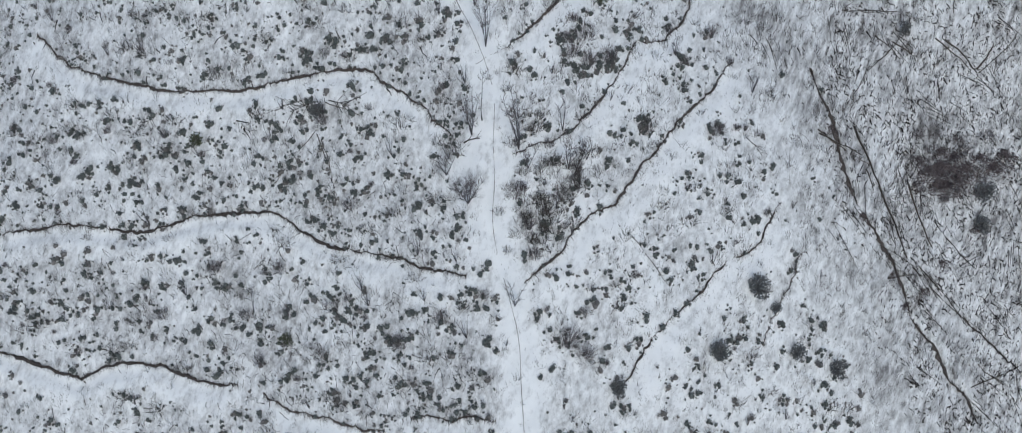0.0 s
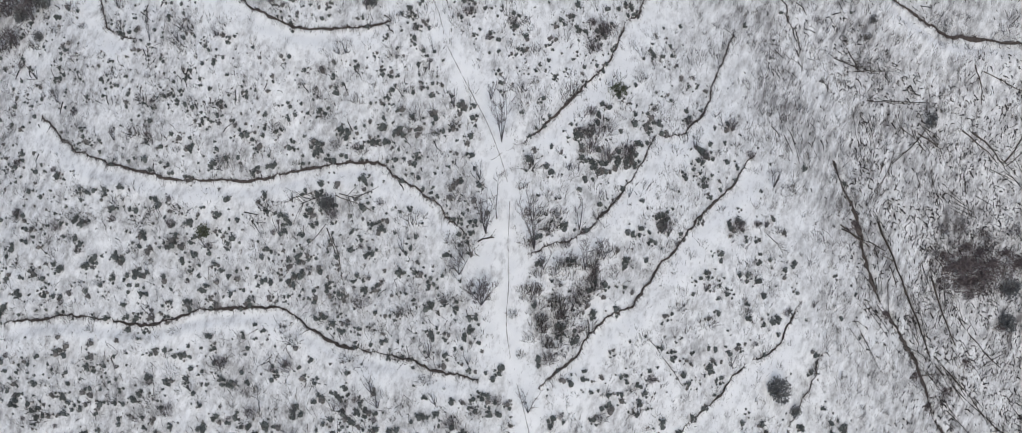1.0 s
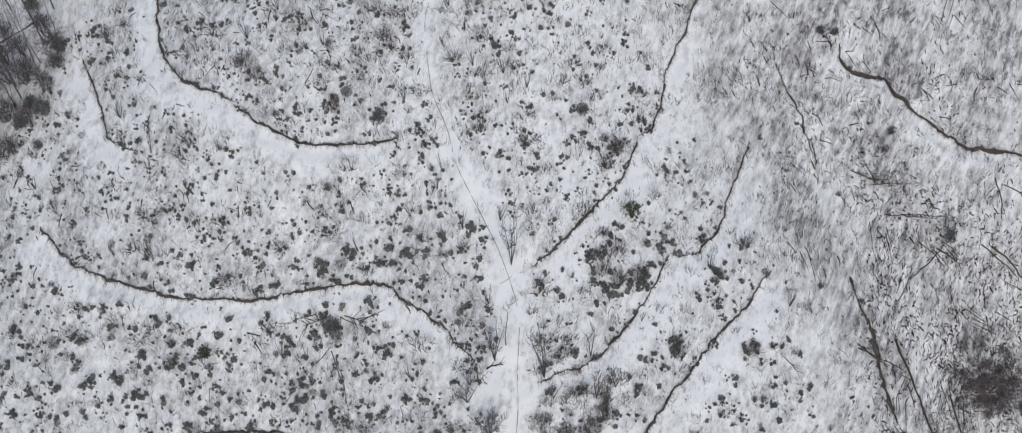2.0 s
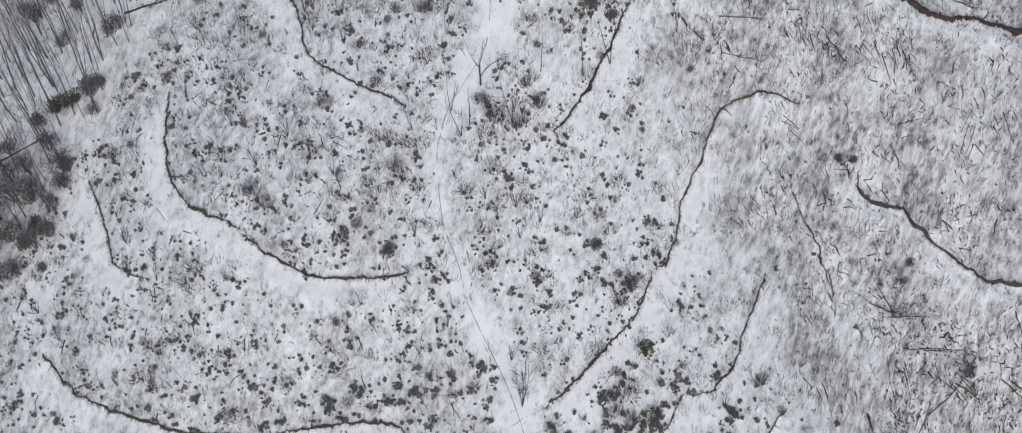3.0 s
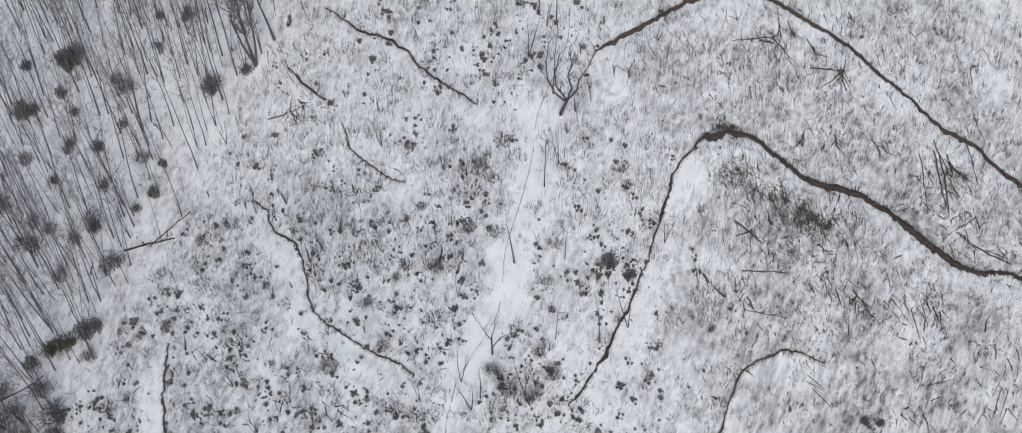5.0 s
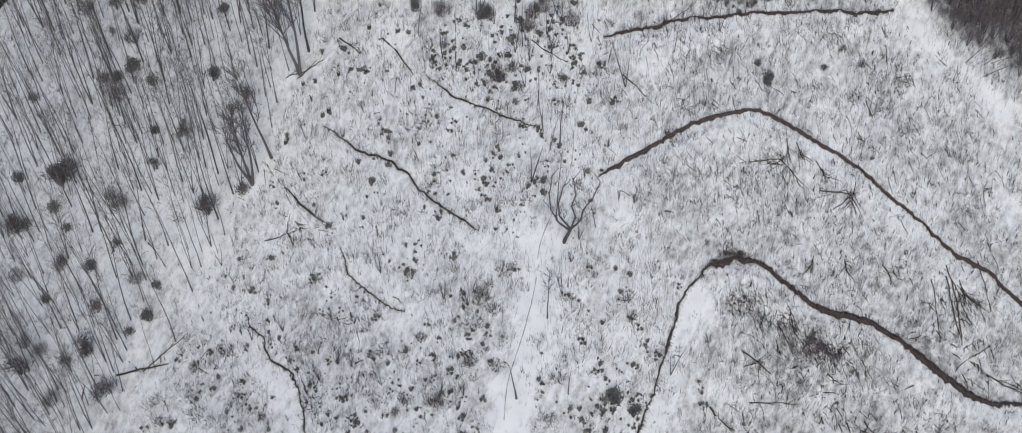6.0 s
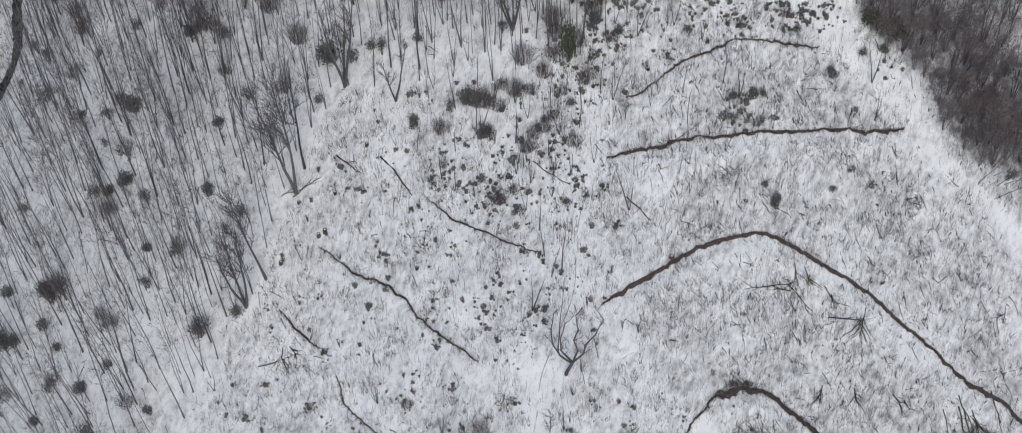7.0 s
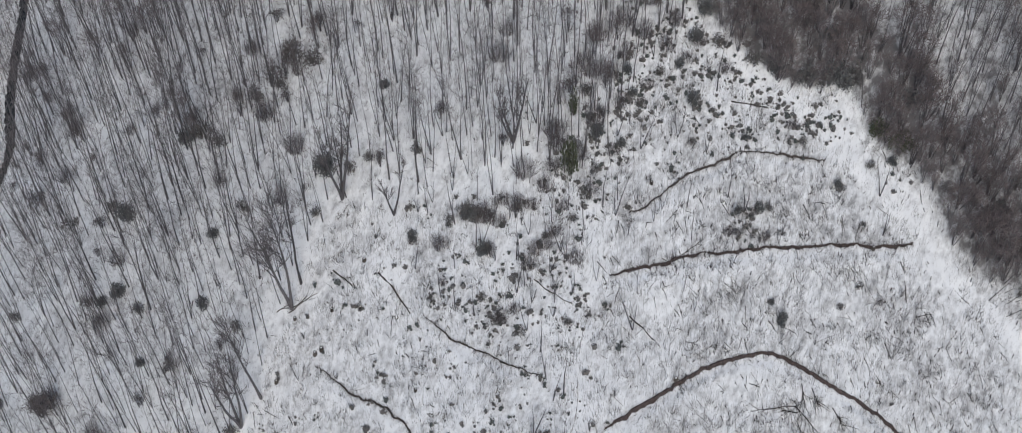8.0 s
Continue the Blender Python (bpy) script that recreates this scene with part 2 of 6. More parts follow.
bench([(9.0, 85.0), (11.5, 85.8), (15.0, 86.6), (16.4, 87.1), (20.6, 87.6), (24.1, 88.0), (27.6, 88.3), (31.1, 88.5), (34.6, 88.7), (38.1, 88.6), (41.6, 88.9)], 0.6, 1.5, wet=True, thick=0.6)
bench([(11.4, 91.1), (13.9, 92.2), (16.9, 94.4), (18.3, 95.0), (21.2, 95.9), (23.3, 96.7), (26.9, 97.0), (30.3, 96.6), (32.8, 96.2)], 0.5, 1.2, fringe=0.7, thick=0.65)
bench([(-21.9, 79.6), (-18.6, 77.0), (-15.7, 75.5), (-13.2, 73.8), (-10.7, 70.8), (-8.0, 68.4), (-5.0, 65.9)], 0.35, 0.9, fringe=0.6, thick=0.55)
bench([(-10.1, 82.4), (-8.4, 80.7), (-5.7, 79.1), (-4.3, 78.3), (-1.7, 76.9), (1.9, 75.3)], 0.32, 0.8, fringe=0.6, thick=0.55)
bench([(-26.4, 74.3), (-23.6, 71.5), (-21.4, 69.5)], 0.3, 0.8, fringe=0.6, thick=0.6)
bench([(-19.9, 67.0), (-18.8, 64.0), (-17.3, 62.4), (-15.2, 60.5), (-13.0, 59.2)], 0.3, 1.0, fringe=0.6, thick=0.5)

# The bare snow along the spine of the spur, and the footpath trodden in it.
SPINE = smoothed([(-0.6, -26), (-0.6, -14), (-0.9, -9), (-2.5, -4), (-1.6, 1), (-1.4, 8), (-1.6, 12), (-3.5, 16.8), (-6.2, 21.5), (-7.4, 26), (-8.6, 31), (-8.6, 36), (-5.4, 42), (-2.4, 48), (-0.8, 53), (0.4, 58), (1.4, 63.8), (4.4, 67.5), (5.8, 77.9), (6.3, 82), (7.6, 87), (9.1, 91)])
TRAIL = smoothed([(-0.5, -26.0), (-0.4, -19.8), (-0.3, -15.3), (-1.0, -11.3), (-1.7, -8.4), (-2.0, -4.9), (-1.5, -1.4), (-1.3, 2.2), (-0.9, 7.1), (-2.3, 12.2), (-4.3, 16.5), (-5.6, 19.1), (-6.5, 21.4), (-7.1, 24.3), (-8.3, 27.3), (-8.7, 29.7), (-8.9, 34.6), (-8.3, 37.1), (-7.3, 39.6), (-3.7, 44.5), (-2.9, 47.8), (-2.4, 51.1), (-0.4, 56.5), (0.7, 60.3), (1.3, 64.0), (3.2, 68.0), (4.6, 71.0), (5.2, 73.5), (5.3, 75.9), (5.5, 77.4), (6.0, 79.6), (6.7, 81.4)], 0.3)
VERGE = smoothed([(23.0, 105.6), (25.3, 104.0), (32.1, 100.0), (37.4, 95.6), (41.9, 90.6), (44.9, 86.3), (48.7, 83.0), (52.1, 79.5), (58, 74)])


SPINE_AT = (-26, -12, -4, 2, 8, 13, 19, 25, 30, 36, 42, 48, 54, 60, 64, 68, 92)
SPINE_HALF = (2.2, 1.6, 2.8, 3.2, 1.9, 1.8, 1.5, 0.7, 0.1, 0.2, 1.5, 2.4, 1.9, 0.8, 1.8, 0.3, 0.1)


def near_line(x, y, line, reach):
    """Indices of the points within reach of a line, their distance, and the nearest step."""
    lo, hi = line.min(0) - reach, line.max(0) + reach
    idx = np.nonzero((x > lo[0]) & (x < hi[0]) & (y > lo[1]) & (y < hi[1]))[0]
    best, step = np.full(len(idx), 1e9), np.zeros(len(idx), int)
    for i, (a, b) in enumerate(line):
        d = (x[idx] - a) ** 2 + (y[idx] - b) ** 2
        m = d < best
        best[m], step[m] = d[m], i
    keep = best < reach * reach
    return idx[keep], np.sqrt(best[keep]), step[keep]


def fields(x, y):
    """Height change by the benches, and how bare the snow lies (0 to 1), for flat arrays of points."""
    x, y = np.asarray(x, float), np.asarray(y, float)
    lift, bare = np.zeros(len(x)), np.zeros(len(x))
    for line, down, cut, width, wet, fringe, thick in BENCHES:
        idx, _, k = near_line(x, y, line, width + 3.0)
        d = (x[idx] - line[k, 0]) * down[k, 0] + (y[idx] - line[k, 1]) * down[k, 1]
        along = np.abs((x[idx] - line[k, 0]) * down[k, 1] - (y[idx] - line[k, 1]) * down[k, 0])
        n = len(line)
        ends = np.clip(np.minimum(k, n - 1 - k) * 0.35 / 2.0, 0.15, 1) * (along < 0.8)
        fill = 0.3 * cut
        h = np.interp(d, [-0.6, 0.0, 0.3, width, width + 2.2], [0, -0.05, -(0.35 if wet else 0.55) * cut, fill, 0]) * ends
        swap = np.abs(h) > np.abs(lift[idx])
        lift[idx[swap]] = h[swap]
        worn = np.interp(d, [-0.1, 0.3, width, width + 2.2], [0, 1, 0.8, 0]) * np.clip(ends * 1.5, 0, 1) * min(1, (width / 2.0) ** 1.5)
        bare[idx] = np.maximum(bare[idx], worn)
    wide = 1.5 + 0.9 * np.sin(y * 0.35) + 0.5 * np.sin(y * 0.9 + 1)
    for line, reach, fade in ((SPINE, 6.0, None), (VERGE, 4.0, None)):
        idx, d, _ = near_line(x, y, line, reach)
        if line is SPINE:
            half = np.interp(y[idx], SPINE_AT, SPINE_HALF) * (1 + 0.45 * patchy(x[idx], y[idx], 4.0, 16)) + 0.3 * patchy(x[idx], y[idx], 1.7, 17) - 0.45
        else:
            half = np.clip(0.5 + 0.25 * wide[idx] + 0.3 * patchy(x[idx], y[idx], 5, 18), 0.2, 1.9)
        bare[idx] = np.maximum(bare[idx], np.clip((half + 1.3 - d) / 1.6, 0, 1))
    return lift, bare


def surface(x, y):
    x, y = np.atleast_1d(np.asarray(x, float)), np.atleast_1d(np.asarray(y, float))
    return base_height(x, y) + fields(x, y)[0]


def ground_z(x, y):
    return float(surface([x], [y])[0])


# ---- where things grow ----
def wood_edge(x):
    """The y beyond which the wood stands, for each x on the left and at the top of the spur."""
    return np.interp(x, [-75, -56, -50.5, -44, -36.8, -30, -28, -25, -20, -7, 2, 8, 11, 14, 22], [10, 34, 43, 51, 61.7, 72, 78, 86, 94.5, 92.5, 93, 95, 98, 104, 110])


def right_edge(y):
    """The x where the shrubs on the right give way to matted grass."""
    return np.interp(y, [-30, -15, 0, 10, 18, 27, 36, 45, 55, 62, 75, 100], [38, 36, 30, 27, 23, 17, 14, 13, 15, 16, 6, 2])


THICK_EDGE = smoothed([(13.0, 114.0), (18.6, 111.0), (20.3, 109.6), (22.7, 107.4), (25.3, 105.0), (28.7, 102.5), (31.5, 101.8), (33.5, 102.1), (35.4, 102.5), (36.8, 101.4), (38.2, 98.4), (39.4, 96.4), (42.6, 94.3), (44.8, 91.8), (45.8, 88.5), (48.2, 85.6), (52.0, 83.2), (60.0, 77.0)])


def verge_side(x, y):
    """Positive beyond the bare verge, towards the dark thicket."""
    edge = np.interp(x, THICK_EDGE[:, 0], THICK_EDGE[:, 1], left=300, right=74)
    return np.asarray(y) - edge


def patchy(x, y, scale, seed):
    """A smooth random field of about -1 to 1."""
    rng = np.random.default_rng(seed)
    out = np.zeros(np.shape(x))
    for _ in range(7):
        a, p = rng.uniform(0, 2 * np.pi, 2)
        f = rng.uniform(0.6, 1.7) / scale
        out = out + np.sin((x * np.cos(a) + y * np.sin(a)) * f * 2 * np.pi + p)
    return out / 3.2


# ---- ground ----
def spread(lo, hi, step, far):
    mid = np.arange(lo, hi + step / 2, step)
    out, s = [], step
    while sum(out) < far:
        s *= 1.35
        out.append(s)
    tail = np.cumsum(out)
    return np.concatenate([lo - tail[::-1], mid, hi + tail])


def build_ground():
    xs, ys = spread(-74, 70, 0.42, 1500), spread(-30, 142, 0.42, 1500)
    gx, gy = np.meshgrid(xs, ys)
    x, y = gx.ravel(), gy.ravel()
    lift, bare = fields(x, y)
    z = base_height(x, y) + lift
    nx, ny = len(xs), len(ys)
    i = (np.arange(ny - 1)[:, None] * nx + np.arange(nx - 1)[None, :]).ravel()
    quads = np.stack([i, i + 1, i + nx + 1, i + nx], 1)
    me = bpy.data.meshes.new("ground")
    me.vertices.add(len(x))
    me.vertices.foreach_set("co", np.stack([x, y, z], 1).ravel())
    me.loops.add(len(quads) * 4)
    me.loops.foreach_set("vertex_index", quads.ravel().astype(np.int32))
    me.polygons.add(len(quads))
    me.polygons.foreach_set("loop_start", np.arange(0, len(quads) * 4, 4, dtype=np.int32))
    me.polygons.foreach_set("use_smooth", np.ones(len(quads), bool))
    me.update(calc_edges=True)
    rough = np.clip((x - right_edge(y)) / 9 + 0.25 * patchy(x, y, 8, 5), 0, 1) * (y < 100)
    upper = np.clip((y - 55) / 10, 0, 1)
    wood = np.clip((y - wood_edge(x)) / 5, 0, 1) * (x < 20)
    thick = np.clip((verge_side(x, y) - 0.5) / 2, 0, 1) * np.clip(1 - (verge_side(x, y) - 6.0 - 0.09 * x) / 4, 0.34, 0.95)
    mid = np.exp(-((x - np.interp(y, SPINE[:, 1], SPINE[:, 0])) / 16) ** 2) * np.clip((y - 10) / 10, 0, 1) * np.clip((66 - y) / 10, 0, 1)
    litter = 0.42 - 0.08 * mid + 0.06 * np.clip(-x / 6, 0, 1) * np.clip((34 - y) / 10, 0, 1) + 0.03 * (x < 0) * (y < 50) - 0.06 * np.clip((x - 1) / 3, 0, 1) * np.clip((right_edge(y) - x) / 5, 0, 1) * np.clip((50 - y) / 8, 0, 1) + 0.12 * patchy(x, y, 14, 3) + (0.20 - 0.12 * np.clip((y - 58) / 10, 0, 1)) * rough - 0.09 * upper - 0.04 * wood + 0.03 * np.clip((x - 37) / 4, 0, 1) * np.clip((30 - y) / 8, 0, 1) + 0.9 * thick
    litter = litter + 0.12 * np.exp(-(((x - 29) / 7) ** 2 + ((y - 57) / 3) ** 2)) + 0.08 * upper * np.clip((x - 9) / 4, 0, 1)
    worn = np.clip(bare * (0.76 + 0.24 * patchy(x, y, 5, 9) + 0.18 * patchy(x, y, 1.8, 10)), 0, 1)
    litter = litter * (1 - 0.84 * worn) - 0.05 * worn
    a = me.attributes.new("litter", "FLOAT", "POINT")
    a.data.foreach_set("value", np.clip(litter, -0.15, 1).astype(np.float32))
    a = me.attributes.new("matted", "FLOAT", "POINT")
    a.data.foreach_set("value", np.clip(rough * np.clip((52 - y) / 10, 0, 1) * (0.75 + 0.3 * patchy(x, y, 9, 15)) + 0.15, 0, 1).astype(np.float32))
    me.materials.append(SNOW)
    return tagged(new("ground", me), "steep hillside under thin old snow with litter showing", "ground", kind="structure")


build_ground()


# ---- mesh helpers ----
class Soup:
    """Points and faces of one mesh, gathered piece by piece."""

    def __init__(self):
        self.v, self.f = [], []

    def tube(self, path, radii, sides=5, capped=True):
        path = [Vector(p) for p in path]
        start = len(self.v)
        for i, (p, r) in enumerate(zip(path, radii)):
            d = (path[min(i + 1, len(path) - 1)] - path[max(i - 1, 0)]).normalized()
            u = d.orthogonal().normalized()
            w = d.cross(u)
            for k in range(sides):
                a = 2 * math.pi * k / sides
                self.v.append(p + (u * math.cos(a) + w * math.sin(a)) * r)
        for i in range(len(path) - 1):
            for k in range(sides):
                a, b = start + i * sides + k, start + i * sides + (k + 1) % sides
                self.f.append((a, b, b + sides, a + sides))
        if not capped:
            return
        self.f.append(tuple(range(start + sides - 1, start - 1, -1)))
        n = len(self.v)
        self.f.append(tuple(range(n - sides, n)))

    def blade(self, root, tip, width, side=None):
        root, tip = Vector(root), Vector(tip)
        d = (tip - root)
        s = side or d.cross(Vector((random.uniform(-1, 1), random.uniform(-1, 1), random.uniform(-1, 1))))
        s = s.normalized() * width / 2 if s.length > 1e-6 else Vector((width / 2, 0, 0))
        n = len(self.v)
        self.v += [root - s, root + s, tip]
        self.f.append((n, n + 1, n + 2))

    def leaf(self, mid, along, width):
        """A pointed leaf folded along its rib."""
        along = Vector(along)
        s = along.cross(Vector((random.uniform(-1, 1), random.uniform(-1, 1), random.uniform(-1, 1)))).normalized() * width / 2
        up = along.cross(s).normalized() * width * 0.2
        n = len(self.v)
        mid = Vector(mid)
        self.v += [mid - along / 2, mid + s + up, mid + along / 2, mid - s + up]
        self.f += [(n, n + 1, n + 2), (n, n + 2, n + 3)]

    def add(self, mesh_v, mesh_f, m):
        n = len(self.v)
        self.v += [m @ p for p in mesh_v]
        self.f += [tuple(n + i for i in f) for f in mesh_f]

    def mesh(self, name, mat, smooth=False):
        me = bpy.data.meshes.new(name)
        me.from_pydata([tuple(p) for p in self.v], [], self.f)
        me.materials.append(mat)
        if smooth:
            me.polygons.foreach_set("use_smooth", np.ones(len(me.polygons), bool))
        return me


def part(name, me, parent, label=""):
    ob = new(name, me)
    ob.parent = parent
    return tagged(ob, label)


def thing(name, label, category, group="", kind=""):
    return tagged(new(name), label, category, group, kind)


# ---- cut banks ----
def build_bank(spec, seed):
    line, down, cut, width, wet, fringe, thick = spec
    rng = random.Random(seed)
    n = len(line)
    behind = line - 0.4 * down
    base = base_height(*line.T)
    if not wet:
        base = base + np.clip(surface(*behind.T) - 0.04 - base, 0, 0.07)
    face = Soup()
    rows = []
    chance = np.random.default_rng(seed + 900).normal(0, 1, n + 20)
    slow = np.convolve(chance, np.ones(11) / 11 ** 0.5, "same")[10:n + 10]
    quick = np.convolve(chance[::-1], np.ones(3) / 3 ** 0.5, "same")[10:n + 10]
    for i in range(n):
        p, q = line[i], down[i]
        taper = min(1.0, 0.25 + min(i, n - 1 - i) * 0.35 / 2.5)
        wob = 0.09 * float(slow[i]) + 0.08 * float(quick[i]) + rng.uniform(-0.08, 0.08)
        gap = 0.62 if math.sin(i * 0.21 + seed * 1.7) + 0.5 * math.sin(i * 0.53) > 1.33 else 1.0
        if fringe > 1.5:
            gap = 0.15 if math.sin(i * 0.19 + 0.4) + 0.6 * math.sin(i * 0.47 + 1.0) > 1.05 else 1.0
        lump = min(2.0, max(0.3, 0.95 + 0.38 * float(slow[i]) + 0.22 * float(quick[i])))
        h, t = cut * taper * gap, thick * taper * gap * lump * (1.0 if wet else 0.75)
        swell = 0.55 + 0.30 * math.sin(i * 0.17 + seed) + 0.25 * math.sin(i * 0.41 + 2 * seed) + (0.55 if wet else 0.0)
        foot = -cut * taper * gap * max(0.08, swell) * (0.45 + 0.4 * rng.random())
        if wet:
            gap, h, t = 1.0, cut * taper, thick * taper * (0.6 + 0.4 * lump)
            o, wob = 0.2 * t + 0.05, wob * 0.55 + rng.uniform(-0.07, 0.07)
            foot = -(0.35 * h + 0.58 * o + 0.08 + 0.1 * rng.random())
        buried = 0.22 if gap < 0.2 and math.sin(i * 0.9) > -0.6 else 0.0
        section = [(0.2 * t + 0.05 + wob, foot), (0.13 * t + 0.03 + 0.8 * wob, 0.6 * foot)] + [(0.09 * t + wob, 0.0 + 0.04 * rng.random()), (0.0 + wob, 0.10 + 0.04 * rng.random()), (-0.10 * t + wob + rng.uniform(-0.12, 0.0) * t, 0.09)] if wet else [(0.13 * t + wob, foot), (0.09 * t + 0.6 * wob, 0.55 * foot), (0.10 * t + wob, -0.06 + 0.04 * rng.random()),
                   (0.02 + wob, 0.03 + 0.04 * rng.random()), (-0.04 * t + wob + rng.uniform(-0.20, 0.06) * t, 0.0)]
        rows.append([Vector((p[0] + q[0] * o, p[1] + q[1] * o, base[i] + z - buried + o * -0.3 * (j == 4))) for j, (o, z) in enumerate(section)])
        face.v += rows[-1]
    for i in range(n - 1):
        for j in range(4):
            a = i * 5 + j
            face.f.append((a, a + 1, a + 6, a + 5))
    bank = thing("cut_bank", "bare brown soil cut bank above a snowy bench" if wet else "dark cut bank edged with dead turf above a bench", "bank", "cut banks", "structure")
    part("soil_face", face.mesh("soil_face", WETSOIL if wet else SOIL), bank)
    hair = Soup()
    for i in range(n):
        for _ in range(int((4 + 6 * fringe + 8 * (wet and thick > 1)) * (rows[i][3].z > base[i] - 0.1))):
            s = rng.random()
            j = min(i + 1, n - 1)
            p = rows[i][3].lerp(rows[j][3], s)
            q = down[i]
            if rng.random() < 0.6:
                tip = p + Vector((q[0] * rng.uniform(0.1, 0.5) + rng.uniform(-0.2, 0.2), q[1] * rng.uniform(0.1, 0.5) + rng.uniform(-0.2, 0.2), -rng.uniform(0.15, 0.7 * cut + 0.15)))
            else:
                tip = p + Vector((rng.uniform(-0.25, 0.25), rng.uniform(-0.1, 0.3), rng.uniform(0.15, 0.75 if wet and thick > 1 else 0.4)))
            hair.blade(p, tip, 0.04 + (0.09 if wet and thick > 1 else 0.05) * rng.random())
    part("turf_fringe", hair.mesh("turf_fringe", TURF), bank, "ragged fringe of dead grass and roots")
    return bank


for k, spec in enumerate(BENCHES):
    build_bank(spec, k + 1)


# ---- footpath and creek ----
def ribbon(name, line, width, mat, label, category, lift=0.02, ragged=0.4, gaps=False, seed=1):
    rng = random.Random(seed)
    t = np.gradient(line, axis=0)
    t /= np.linalg.norm(t, axis=1, keepdims=True)
    s = Soup()
    z = {}
    for side in (-1, 0, 1):
        off = line + np.stack([t[:, 1], -t[:, 0]], 1) * side * width / 2
        z[side] = (off, surface(off[:, 0], off[:, 1]))
    for i in range(len(line)):
        for side in (-1, 0, 1):
            o, zz = z[side]
            j = rng.uniform(-ragged, ragged) * width / 2 * abs(side)
            s.v.append(Vector((o[i][0] + t[i][1] * j, o[i][1] - t[i][0] * j, zz[i] + lift * (1 if side else 1.2))))
    for i in range(len(line) - 1):
        if gaps and math.sin(i * 0.37) + math.sin(i * 0.13 + 1) + rng.uniform(-0.4, 0.4) > 1.25:
            continue
        for j in (0, 1):
            a = i * 3 + j
            s.f.append((a, a + 1, a + 4, a + 3))
    return tagged(new(name, s.mesh(name, mat)), label, category, kind="structure")


ribbon("footpath", TRAIL, 0.06, TRACK, "narrow trodden footpath showing soil through the snow", "path", 0.06, 0.8, True)
ribbon("creek", smoothed([(-62.0, 146.0), (-62.6, 135.0), (-63.1, 132.2), (-63.6, 128.6), (-64.2, 124.3), (-64.2, 119.7), (-63.3, 114.1), (-64.8, 110.5), (-68, 106)]), 1.7, WATER, "dark narrow creek winding through the snowy wood", "creek", 0.06, 0.12)


# ---- trees ----
def slight_limb(s, twigs, start, heading, length, radius, rng):
    """A small limb of a wood tree, with a spray of fine twigs."""
    d = (heading.normalized() + Vector((0, 0, 0.25))).normalized()
    tip = start + d * length * 1.1
    s.tube([start, tip], [radius, radius * 0.25], 3, False)
    for i in range(7):
        a = start.lerp(tip, 0.25 + 0.75 * rng.random())
        w = (d + Vector((rng.uniform(-0.9, 0.9), rng.uniform(-0.9, 0.9), rng.uniform(-0.2, 0.8)))).normalized()
        twigs.blade(a, a + w * length * rng.uniform(0.3, 0.8), 0.030)


def limb(s, twigs, start, heading, length, radius, rng, depth=0, fine=7):
    """A bending branch that carries twigs."""
    pts, p, d = [start], start, heading.normalized()
    for i in range(4):
        d = (d + Vector((rng.uniform(-0.22, 0.22), rng.uniform(-0.22, 0.22), rng.uniform(-0.02, 0.2)))).normalized()
        p = p + d * length / 4
        pts.append(p)
    s.tube(pts, [radius * (1 - 0.2 * i) for i in range(5)], 3)
    for i in range(fine):
        a = pts[1 + i % 4]
        w = (d + Vector((rng.uniform(-0.9, 0.9), rng.uniform(-0.9, 0.9), rng.uniform(-0.2, 0.7)))).normalized()
        twigs.blade(a, a + w * length * rng.uniform(0.3, 0.8), 0.05)
    if depth:
        for i in range(2):
            w = (d + Vector((rng.uniform(-0.8, 0.8), rng.uniform(-0.8, 0.8), rng.uniform(0, 0.6)))).normalized()
            limb(s, twigs, pts[1 + i], w, length * 0.6, radius * 0.6, rng, depth - 1, fine)


